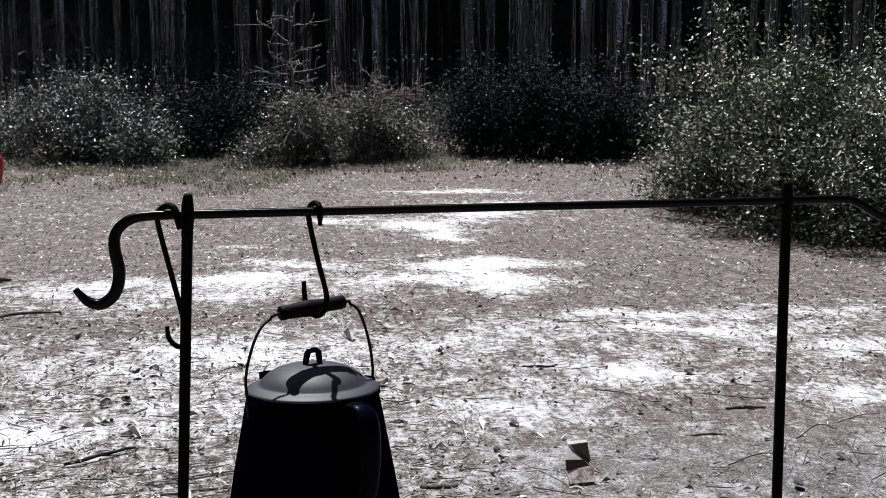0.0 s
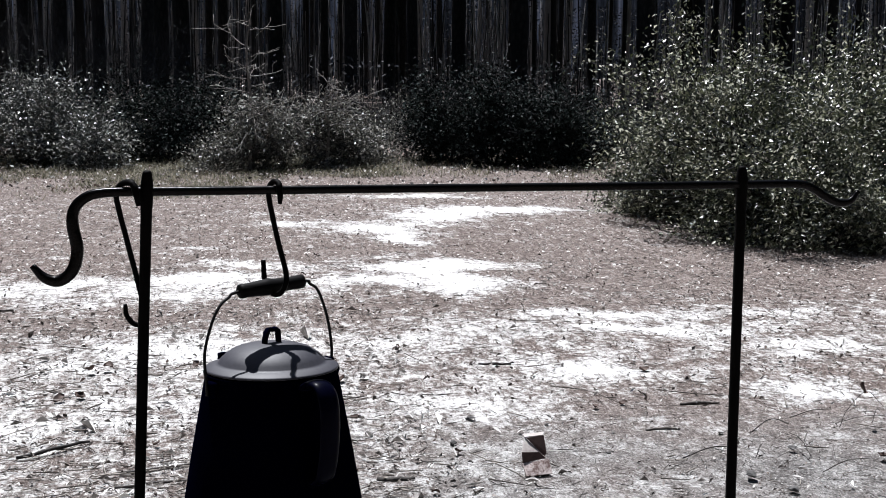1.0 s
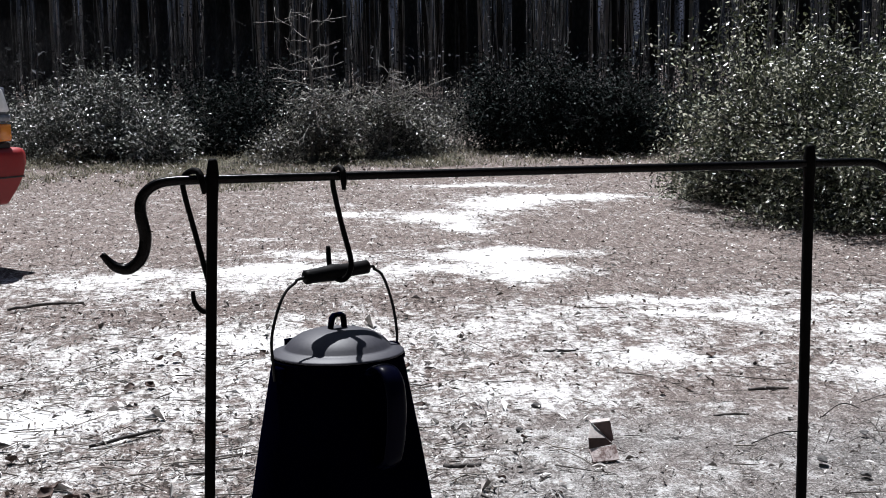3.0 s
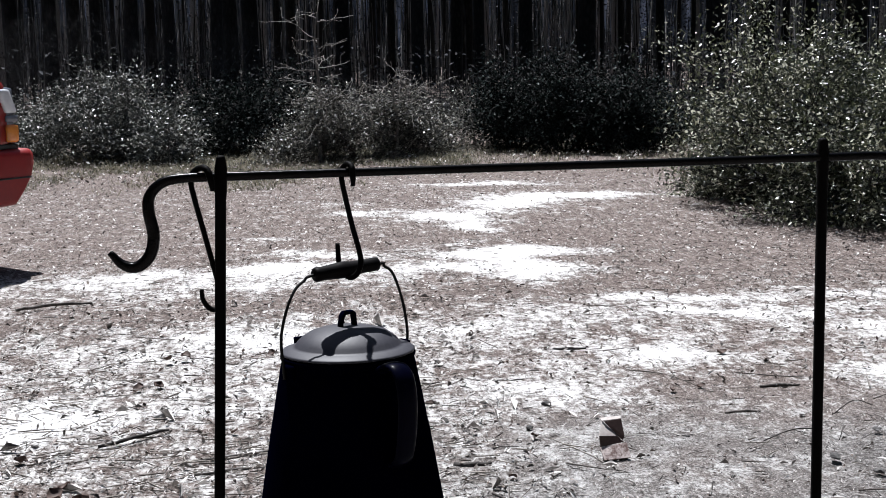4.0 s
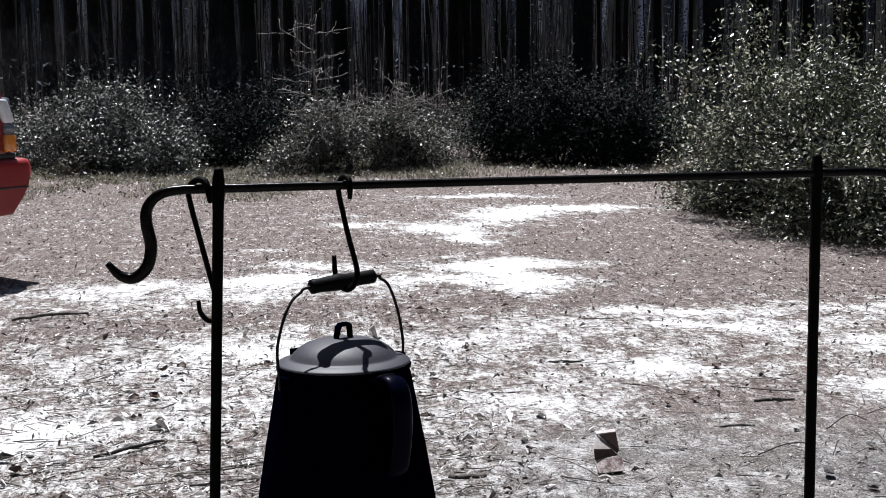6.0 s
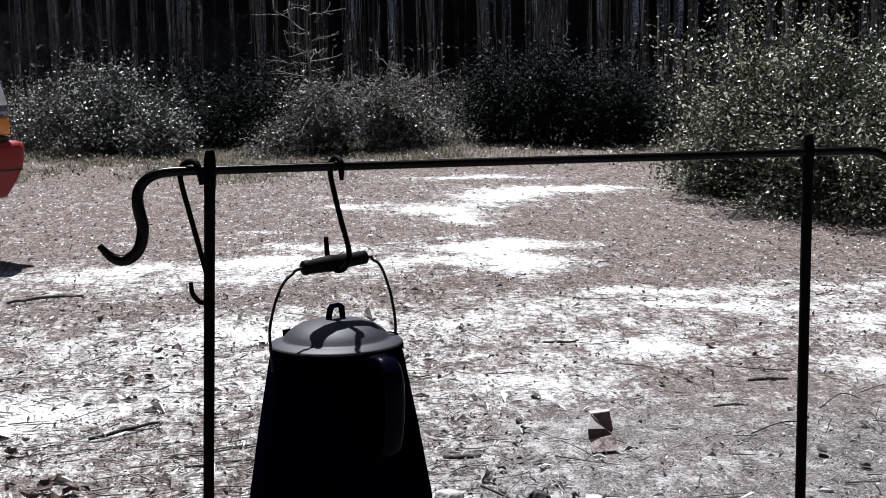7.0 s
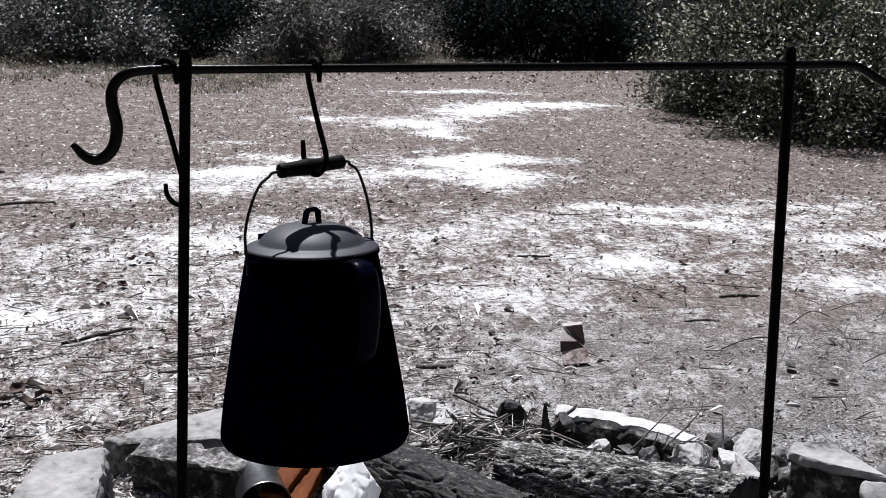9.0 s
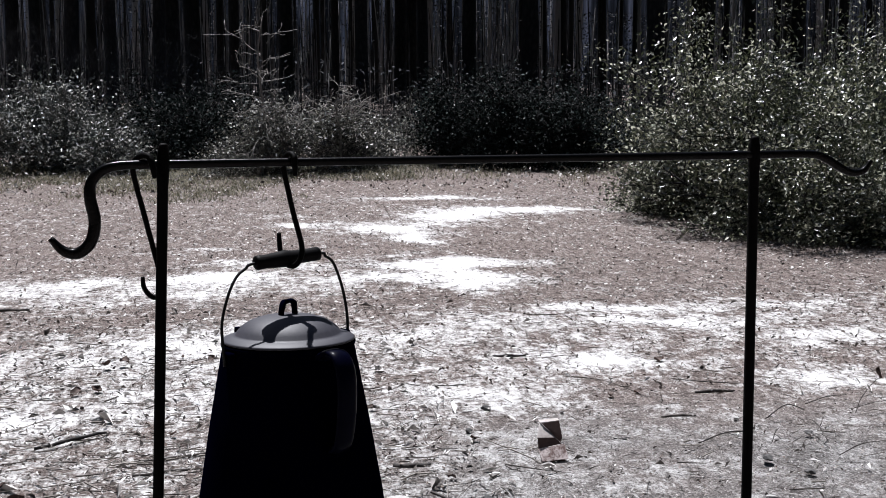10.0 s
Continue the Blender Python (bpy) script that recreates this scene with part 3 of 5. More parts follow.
def litter():
    x, y = scatter(15000, -2.4, 3.2, 1.7, 5.2, 1.4)
    keep = rng.random(len(x)) < np.clip(1.0 - 0.9 * sand_share(x, y), 0.10, 1) * np.where((x > 0.2) & (y < 3.3), 0.22, 0.7)
    x, y = x[keep], y[keep]
    n = len(x)
    z = ground_height(x, y) + rng.random(n) * 0.004
    v, f = rods(x, y, z, rng.uniform(0.012, 0.045, n), rng.uniform(0.0005, 0.0010, n) * (0.8 + 0.2 * y / 2), rng.uniform(-1.6, 1.6, n), rng.normal(0, 0.10, n))
    tagged(part("pine_needle_litter", (v, f), M_NEEDLE), "dry brown pine needles strewn over the sandy floor", "pine needles", kind="stuff")
    x, y = scatter(46000, -2.6, 3.8, 1.7, 8.0, 2.0)
    wide = rng.uniform(-6, 7, 16000), rng.uniform(-4.5, 8.5, 16000)
    x, y = np.concatenate([x, wide[0]]), np.concatenate([y, wide[1]])
    keep = rng.random(len(x)) < np.clip(1.25 - 1.15 * sand_share(x, y), 0.05, 1)
    x, y = x[keep], y[keep]
    n = len(x)
    size = np.minimum(0.020, rng.lognormal(-4.85, 0.5, n) * (0.8 + 0.05 * np.abs(y)))
    size = np.where((x > 0.15) & (y < 3.0), size * 0.6, size)
    v, f = flakes(np.stack([x, y, ground_height(x, y) + 0.002 + rng.random(n) * 0.005], 1), size, 0.5, 0.75)
    tagged(part("leaf_litter", (v, f), M_FLAKE), "dry leaf scraps and bark chips strewn on the sand", "leaf litter", kind="stuff")
    n = 15000
    x, y = rng.uniform(-3.0, 4.4, n), rng.uniform(3.8, 9.0, n)
    keep = rng.random(n) < np.clip(1.1 - 1.0 * sand_share(x, y), 0.05, 1)
    x, y = x[keep], y[keep]
    n = len(x)
    v, f = flakes(np.stack([x, y, ground_height(x, y) + 0.004 + rng.random(n) * 0.003], 1), rng.uniform(0.006, 0.022, n), 0.5, 0.30, 0.12)
    tagged(part("fallen_leaves", (v, f), M_CHIP), "small curled dry leaves fallen over the needle bed", "leaf litter", kind="stuff")
    x, y = scatter(9000, -2.2, 3.2, 1.9, 4.2, 1.2)
    keep = rng.random(len(x)) < np.where(x < 0.25, 1.0, 0.12)
    x, y = x[keep], y[keep]
    n = len(x)
    v, f = flakes(np.stack([x, y, ground_height(x, y) + 0.004 + rng.random(n) * 0.006], 1), rng.lognormal(-4.45, 0.5, n), 0.30, 0.55, 0.35)
    tagged(part("bark_chips", (v, f), M_CHIP), "pale chips of bark and dry leaf on the sand", "bark chips", kind="stuff")
    # short sticks: a thick mat on the side of the stand's hook, few elsewhere
    x, y = scatter(9000, -2.2, 3.4, 1.95, 5.5, 1.3)
    bed = np.clip((0.35 - x) / 0.4, 0, 1) * np.clip((3.9 - y) / 1.0, 0, 1)
    clump = 0.5 + 0.5 * np.sin(4.3 * x + 2.2 * y) * np.sin(6.1 * y - 2.7 * x + 0.8)
    keep = rng.random(len(x)) < 0.05 + bed * (0.12 + 0.75 * clump)
    x, y = x[keep], y[keep]
    n = len(x)
    v, f = rods(x, y, ground_height(x, y) + 0.003 + rng.random(n) * 0.007, rng.lognormal(-3.3, 0.5, n), rng.uniform(0.0006, 0.0021, n), rng.normal(0.15, 0.55, n), rng.normal(0, 0.09, n))
    tagged(part("twig_litter", (v, f), M_TWIG), "short dry twigs lying all over the clearing", "twigs", kind="stuff")


litter()


def grass():
    n = 130000
    x, y = rng.uniform(-3.8, 5.2, n), 7.7 + 3.6 * rng.random(n) ** 0.8
    clump = np.sin(3.3 * x + 1.2 * y) + np.sin(7.9 * x - 3.1 * y) + 0.6 * np.sin(19 * x + 11 * y) + rng.normal(0, 0.6, n)
    # grass thinned before the dark shrubs, for the shade there
    keep = (clump > 0.1 - 1.2 * (y - 8.4)) & ~((np.abs(x - 1.0) < 0.9) & (y < 9.2)) & ~((x > 1.0) & (x < 3.2) & (rng.random(n) < 0.7))
    x, y, clump = x[keep], y[keep], clump[keep]
    n = len(x)
    h = rng.lognormal(-3.75, 0.45, n) * (0.65 + 0.22 * (y - 8.2)) * (1 + 0.25 * np.clip(clump, 0, 2))
    lean, a = rng.uniform(0.4, 2.6, n), rng.uniform(0, 6.283, n)
    w = rng.uniform(0.0012, 0.0032, n)
    z = ground_height(x, y)
    p0 = np.stack([x - w * np.sin(a), y + w * np.cos(a), z - 0.004], 1)
    p1 = np.stack([x + w * np.sin(a), y - w * np.cos(a), z - 0.004], 1)
    q = np.stack([x + h * lean * 0.4 * np.cos(a), y + h * lean * 0.4 * np.sin(a), z + h * 0.65], 1)
    s = np.stack([w * 0.7 * np.sin(a), -w * 0.7 * np.cos(a), 0 * w], 1)
    tip = np.stack([x + h * lean * np.cos(a), y + h * lean * np.sin(a), z + h * 0.9], 1)
    v = np.stack([p0, p1, q + s, q - s, tip], 1).reshape(-1, 3)
    b = np.arange(n)[:, None] * 5
    f = np.concatenate([b, b + 1, b + 2, b + 3], 1).tolist() + np.concatenate([b + 3, b + 2, b + 4], 1).tolist()
    tagged(part("dry_grass", (v.tolist(), f), M_GRASS), "dry tufts of tan and olive grass along the wood's edge", "grass", kind="stuff")
    n = 2600
    x, y = rng.uniform(-3.4, 4.2, n), rng.uniform(8.0, 10.2, n)
    v, f = flakes(np.stack([x, y, ground_height(x, y) + 0.01 + 0.04 * rng.random(n)], 1), rng.uniform(0.012, 0.036, n), 0.6, 0.8)
    tagged(part("grass_leaves", (v, f), M_FLAKE), "fallen pale leaves caught in the dry grass", "leaf litter", kind="stuff")


grass()


# ---- shrubs and trees ----
def grow(base, direction, length, radius, level, r, spread, out, ends, droop=0.0, children=(5, 8), wobble=0.13):
    """Adds a limb as (points, radius) and its side limbs; twig points go to ends."""
    d = Vector(direction).normalized()
    pts, p = [], Vector(base)
    steps = 5
    for i in range(steps + 1):
        pts.append((p.x, p.y, p.z, radius * (1 - 0.75 * i / steps)))
        d = (d + Vector((r.gauss(0, wobble), r.gauss(0, wobble), r.gauss(0, 0.7 * wobble) - droop * 0.1))).normalized()
        p = p + d * (length / steps)
    out.append(pts)
    if level == 0:
        ends += [(Vector(q[:3]), d.copy()) for q in pts[1:]]
        return
    for k in range(r.randint(*children)):
        t = r.uniform(0.25, 1.0)
        i = min(int(t * steps), steps - 1)
        q = Vector(pts[i][:3]).lerp(Vector(pts[i + 1][:3]), t * steps - i)
        side = Vector((r.gauss(0, 1), r.gauss(0, 1), r.gauss(0.15, 0.6))).normalized()
        grow(q, d.lerp(side, spread), length * r.uniform(0.38, 0.62), pts[i][3] * 0.55, level - 1, r, spread, out, ends, droop, children, wobble)


def limbs_mesh(limbs, sides=4, smallest=0.0):
    shape = ring_shape(sides)
    return join(*[tube([(*q[:3], max(q[3], smallest)) for q in l], shape) for l in limbs])


def shrub(place, width, height, stems, leaf, per_end, seed, mats, label, name="shrub", group="", spread=0.6, clump=0.05, levels=2, smallest=0.0015, skirt=False):
    r = random.Random(seed)
    ob = thing(name, pose(*place), label, "shrub", group)
    limbs, ends = [], []
    for k in range(stems):
        a = 2 * math.pi * (k + r.random()) / stems
        out = r.uniform(0.1, 1.0)
        base = (0.10 * width * math.cos(a) * out, 0.10 * width * math.sin(a) * out, -0.03)
        low = skirt and k % 3 == 0
        out = 1.0 if low else out
        tip = Vector((0.5 * width * out * math.cos(a), 0.5 * width * out * math.sin(a), height * (r.uniform(0.12, 0.4) if low else r.uniform(0.7, 1.0) * (1 - 0.70 * out ** 1.1))))
        grow(base, tip, tip.length * 0.92, 0.010 * height + 0.002, levels, r, spread, limbs, ends, 0.0, (5, 8), 0.2)
    tagged(part("branchwork", limbs_mesh(limbs, 4, smallest), mats[0], ob), kind="stuff")
    c, ax = [], []
    for p, d in ends:
        if p.z < 0.05 * height:
            continue
        for k in range(per_end):
            c.append((p.x + r.gauss(0, clump), p.y + r.gauss(0, clump), max(0.02, p.z + r.gauss(0, clump))))
            ax.append(tuple(d))
    c, ax = np.array(c), np.array(ax)
    size = rng.uniform(0.6, 1.25, len(c)) * leaf
    v, f = flakes(c, size, 0.48, 1.2, 0.2, ax)
    tagged(part("foliage", (v, f), mats[1], ob), kind="stuff")
    return ob


# most bush branches take the shaded branch colour, not the grey one
shrub((2.44, 6.20, 0), 1.20, 1.36, 24, 0.025, 8, 3, (M_DARKBRANCH, M_LEAF), "broad evergreen bush with small glossy leaves, some pale as sun glints", "evergreen_bush", spread=0.55, skirt=True)
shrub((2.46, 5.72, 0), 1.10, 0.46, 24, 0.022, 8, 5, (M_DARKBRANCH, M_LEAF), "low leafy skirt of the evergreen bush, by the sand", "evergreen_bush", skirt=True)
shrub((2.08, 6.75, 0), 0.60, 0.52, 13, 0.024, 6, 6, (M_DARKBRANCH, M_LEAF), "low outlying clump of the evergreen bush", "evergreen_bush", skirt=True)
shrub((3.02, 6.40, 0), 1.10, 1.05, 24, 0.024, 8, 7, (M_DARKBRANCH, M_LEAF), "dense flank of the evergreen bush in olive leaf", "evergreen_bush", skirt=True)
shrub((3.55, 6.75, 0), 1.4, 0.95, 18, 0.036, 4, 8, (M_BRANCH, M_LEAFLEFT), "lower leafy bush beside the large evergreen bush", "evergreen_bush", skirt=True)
LEAFY, DARK, TWIGGY = ((M_BRANCH, M_LEAFLEFT), "leafy shrub with glossy leaves, some pale as sun glints, at the edge of the wood"), ((M_DARKBRANCH, M_LEAFDARK), "dense green shrub at the edge of the wood, dark as in shade"), ((M_BRANCH, M_TWIGLEAF), "twiggy grey-brown shrub in dry grass at the wood's edge")
for i, (x, y, w, h, sort, stems, per) in enumerate([
        (-3.4, 11.3, 1.1, 0.75, LEAFY, 7, 1), (-2.75, 11.0, 0.8, 0.62, LEAFY, 6, 1), (-2.22, 10.7, 0.75, 0.80, LEAFY, 9, 2), (-1.92, 10.35, 0.75, 0.92, LEAFY, 11, 3), (-1.64, 10.3, 0.6, 0.98, LEAFY, 9, 2), (-1.42, 10.0, 0.45, 0.60, LEAFY, 9, 3), (-1.18, 10.9, 0.55, 1.05, LEAFY, 5, 1),
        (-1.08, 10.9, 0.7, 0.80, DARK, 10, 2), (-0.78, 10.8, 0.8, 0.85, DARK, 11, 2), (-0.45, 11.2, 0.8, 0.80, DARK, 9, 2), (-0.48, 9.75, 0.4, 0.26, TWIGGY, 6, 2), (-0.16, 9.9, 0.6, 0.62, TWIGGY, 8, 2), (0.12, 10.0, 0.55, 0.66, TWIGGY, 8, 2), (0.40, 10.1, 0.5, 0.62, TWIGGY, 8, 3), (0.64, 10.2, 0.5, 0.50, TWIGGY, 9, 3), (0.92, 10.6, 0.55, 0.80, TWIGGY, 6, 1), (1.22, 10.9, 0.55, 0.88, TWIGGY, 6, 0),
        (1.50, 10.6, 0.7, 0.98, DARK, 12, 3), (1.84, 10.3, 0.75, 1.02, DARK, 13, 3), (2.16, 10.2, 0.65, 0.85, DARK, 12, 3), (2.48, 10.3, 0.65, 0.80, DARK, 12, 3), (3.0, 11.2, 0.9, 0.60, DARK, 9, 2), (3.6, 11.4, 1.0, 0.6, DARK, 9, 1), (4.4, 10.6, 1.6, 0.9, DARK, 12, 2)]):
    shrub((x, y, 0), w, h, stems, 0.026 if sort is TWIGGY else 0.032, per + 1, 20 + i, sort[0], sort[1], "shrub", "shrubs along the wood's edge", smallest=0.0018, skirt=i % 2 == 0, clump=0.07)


def sapling(place, height, seed, label):
    """A nearly bare young tree with level, crooked twigs."""
    r = random.Random(seed)
    ob = thing("bare_sapling", pose(*place), label, "sapling")
    limbs, ends = [], []
    stem = curve_through([(0, 0, -0.03, 0.016), (0.02, 0.01, height * 0.4, 0.012), (-0.01, 0, height * 0.75, 0.008), (0.03, 0.01, height, 0.003)], 5)
    limbs.append([tuple(q) for q in stem])
    for k in range(24):
        z = height * r.uniform(0.2, 0.97)
        a = r.uniform(0, 6.283)
        grow((0.01, 0, z), (math.cos(a), math.sin(a), r.uniform(0.0, 0.5)), (1.05 - 0.6 * z / height) * r.uniform(0.25, 0.75), 0.0045, 1, r, 0.55, limbs, ends, 0.3, (3, 6), 0.27)
    tagged(part("branchwork", limbs_mesh(limbs, 4, 0.0021), M_LICHEN, ob), kind="stuff")
    c = np.array([tuple(p + Vector((r.gauss(0, 0.04), r.gauss(0, 0.04), r.gauss(0, 0.04)))) for p, d in ends if p.z < height * 0.5 for _ in range(1)])
    v, f = flakes(c, rng.uniform(0.02, 0.045, len(c)), 0.45, 1.0)
    tagged(part("foliage", (v, f), M_LEAFLEFT, ob, "few small dry leaves"), kind="stuff")
    return ob


sapling((-0.18, 9.8, 0), 1.22, 4, "bare pale sapling with crooked level twigs in dry grass")
sapling((0.42, 9.9, 0), 0.72, 9, "small bare sapling with pale crooked twigs")


def pine(seed, height=15.0, girth=0.11):
    """A tall pine: tapered trunk, dead stubs, limbs and a ragged crown high up. Built once and copied."""
    r = random.Random(seed)
    ob = thing("pine_tree", pose(0, 0, 0), "tall slim pine with plated bark, coloured dark as in shade", "pine tree", "pines of the near wood")
    bow = [r.uniform(-0.12, 0.12) for _ in range(4)]
    trunk = curve_through([(0, 0, -0.2, girth * 1.25), (0.0, 0, 0.4, girth), (bow[0] * 0.3, bow[1] * 0.3, 3.0, girth * 0.93), (bow[0], bow[1], 7, girth * 0.8), (bow[2], bow[3], height, girth * 0.25)], 6)
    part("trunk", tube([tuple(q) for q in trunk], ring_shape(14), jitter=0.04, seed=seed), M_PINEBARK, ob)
    limbs, ends = [], []
    for k in range(26):
        z = height * r.uniform(0.50, 0.98)
        a = r.uniform(0, 6.283)
        grow((bow[0], bow[1], z), (math.cos(a), math.sin(a), r.uniform(-0.05, 0.45)), (2.6 - 1.9 * z / height) * r.uniform(0.7, 1.25), 0.03, 1, r, 0.5, limbs, ends, 0.1, (3, 5))
    tagged(part("limbwork", limbs_mesh(limbs, 4, 0.006), M_FARBARK, ob), kind="stuff")
    c = np.array([tuple(p + Vector((r.gauss(0, 0.15), r.gauss(0, 0.15), r.gauss(0, 0.12)))) for p, d in ends for _ in range(4)])
    v, f = flakes(c, rng.uniform(0.3, 0.65, len(c)), 0.5, 0.8, 0.3)
    part("crown", (v, f), M_NEEDLES, ob)
    return ob


PINES = [pine(s) for s in (1, 2, 3)]
# trunks of the near wood: x and breadth as seen at 22 m, and how much nearer or farther each one stands
TREES = [(-4.65, 0.25, 1.0), (-4.25, 0.24, 1.1), (-3.89, 0.20, 1.0), (-3.32, 0.25, 0.76), (-2.64, 0.22, 0.74), (-1.87, 0.22, 0.78), (-1.61, 0.29, 0.96), (-1.26, 0.29, 1.0), (-0.82, 0.12, 1.2), (-0.58, 0.18, 1.15), (0.33, 0.26, 1.0),
         (1.17, 0.14, 1.2), (1.63, 0.24, 0.85), (2.30, 0.22, 1.1), (2.50, 0.2, 1.2), (2.72, 0.2, 1.0), (3.54, 0.26, 1.05), (4.65, 0.32, 0.95), (5.24, 0.2, 1.2), (6.0, 0.16, 1.15), (6.32, 0.08, 1.3), (6.59, 0.09, 1.2),
         (7.04, 0.34, 0.85), (7.95, 0.24, 1.0), (8.8, 0.22, 1.0), (9.7, 0.28, 1.05), (10.6, 0.2, 1.0), (-5.3, 0.26, 1.0)]
for i, (x, w, k) in enumerate(TREES):
    x, y, g = -0.2 + (x + 0.2) * k, 0.21 + 21.8 * k, w * k / 0.22
    tilt = 2.2 if i in (16, 17) else 0.5
    m = pose(x, y, 0, rnd.uniform(-0.5, 0.5), rnd.uniform(0, tilt) if tilt > 1 else rnd.uniform(-tilt, tilt), rnd.uniform(0, 360)) @ Matrix.Diagonal((g, g, rnd.uniform(0.9, 1.1), 1))
    if i < 3:
        PINES[i].matrix_world = m
    else:
        # nearer pines cut short so their unseen crowns leave the shrubs in sun
        copy_thing(PINES[i % 3], m).scale = (g, g, 0.66 if k < 0.9 else 1.0)


def far_wood():
    """Rows of farther trunks, brush and crowns, all round the clearing; those behind the camera are unseen additions.
    """
    meshes = []
    r = random.Random(77)
    shape = ring_shape(6)
    for k in range(680):
        if k < 430:
            y = 25 + 75 * r.random() ** 1.1
            x = r.uniform(-0.55, 0.75) * y * 1.1
        else:
            a = r.uniform(0.25 * math.pi, 1.75 * math.pi) + math.pi / 2
            d = r.uniform(13, 40)
            x, y = d * math.cos(a), d * math.sin(a)
        if y > 30 and 0.262 < (x + 0.2) / y < 0.33:
            continue
        w = r.uniform(0.03, 0.10)
        lx, ly = r.gauss(0, 0.15), r.gauss(0, 0.15)
        meshes.append(tube([(x, y, -0.2, w * 1.2), (x + lx * 0.3, y + ly * 0.3, 4, w), (x + lx, y + ly, 13, w * 0.4)], shape))
    tagged(part("far_trunks", join(*meshes), M_FARBARK), "many slim grey pine trunks deep in the wood", "woods", kind="stuff")
    # unseen canopy, added to keep the wood's inside in shade
    n = 22000
    y = 24 + 60 * rng.random(n)
    x = rng.uniform(-0.6, 0.8, n) * y * 1.2
    z = 7 + 7 * rng.random(n)
    # unseen crowns behind, added to darken what kettle and iron reflect
    m = 30000
    a = rng.uniform(0.22 * math.pi, 1.78 * math.pi, m) + math.pi / 2
    d = rng.uniform(13, 34, m)
    c = np.concatenate([np.stack([x, y, z], 1), np.stack([d * np.cos(a), d * np.sin(a), 1 + 15 * rng.random(m)], 1)])
    v, f = flakes(c, rng.uniform(0.5, 1.3, len(c)), 0.6, 0.8, 0.3)
    tagged(part("far_crowns", (v, f), M_NEEDLES), "high unseen pine crowns, added to shade the wood and dim reflections", "woods", kind="stuff")
    n = 9000
    y = 26 + 60 * rng.random(n)
    x = rng.uniform(-0.55, 0.75, n) * y
    L = rng.uniform(0.8, 3.6, n)
    keep = ~((x / y > 0.25) & (x / y < 0.34) & (y > 30) & (L > 2))
    x, y, L = x[keep], y[keep], L[keep]
    n = len(x)
    v, f = rods(x, y, L * 0.5 - 0.1, L, rng.uniform(0.006, 0.024, n), rng.uniform(0, 6.283, n), rng.normal(1.57, 0.05, n))
    tagged(part("far_saplings", (v, f), M_FARBARK), "thin grey saplings standing deep in the wood", "woods", kind="stuff")
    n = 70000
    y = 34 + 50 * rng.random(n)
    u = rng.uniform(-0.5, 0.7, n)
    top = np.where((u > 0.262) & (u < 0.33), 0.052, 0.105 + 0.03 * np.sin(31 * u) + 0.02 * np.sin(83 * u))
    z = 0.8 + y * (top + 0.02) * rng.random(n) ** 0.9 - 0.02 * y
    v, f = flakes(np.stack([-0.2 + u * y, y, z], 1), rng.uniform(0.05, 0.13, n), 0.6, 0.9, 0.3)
    tagged(part("far_understory", (v, f), M_DIM), "understory far back in the wood, dim and bluish as in shade", "woods", kind="stuff")


far_wood()


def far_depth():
    """The closed depth of the wood, a plain wall of distance far behind all trunks, with haze put into its streaks."""
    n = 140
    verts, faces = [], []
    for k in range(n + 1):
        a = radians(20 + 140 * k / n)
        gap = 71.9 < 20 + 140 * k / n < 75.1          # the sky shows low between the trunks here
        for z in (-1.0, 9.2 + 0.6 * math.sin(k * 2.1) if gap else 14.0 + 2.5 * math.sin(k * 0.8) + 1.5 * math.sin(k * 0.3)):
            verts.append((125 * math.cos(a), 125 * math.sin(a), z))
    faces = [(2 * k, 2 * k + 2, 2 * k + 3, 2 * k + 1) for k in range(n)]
    tagged(part("backdrop", (verts, faces), M_DEPTH), "plain backdrop with the blue-grey haze of the pine wood's depth", "woods", kind="structure")


far_depth()


def thicket():
    """Bare brush behind the shrubs, up to breast height."""
    n = 46000
    y = 11.0 + 6 * rng.random(n)
    x = rng.uniform(-0.42, 0.52, n) * y * 1.1
    L = rng.uniform(0.06, 0.26, n)
    h = 0.30 + 0.25 * np.sin(1.9 * x + y) * np.sin(0.8 * x - 0.7 * y) + np.where(x < -0.7, 0.75, 0.30) * np.where((x > 1.2) & (x < 3.2), 0.6, 1.0)
    v, f = rods(x, y, 0.05 + h * rng.random(n) ** 0.8, L, rng.uniform(0.0004, 0.0008, n), rng.uniform(0, 6.283, n), rng.uniform(0.45, 1.5, n))
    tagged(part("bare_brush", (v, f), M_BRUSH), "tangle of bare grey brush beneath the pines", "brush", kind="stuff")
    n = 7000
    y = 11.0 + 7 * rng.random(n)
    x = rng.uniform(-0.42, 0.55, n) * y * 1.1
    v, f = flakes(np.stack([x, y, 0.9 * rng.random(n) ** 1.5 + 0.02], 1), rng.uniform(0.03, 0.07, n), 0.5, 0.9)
    tagged(part("brush_leaves", (v, f), M_DIM), "sparse leaves on the brush beneath the pines, dark as in shade", "brush", kind="stuff")


thicket()

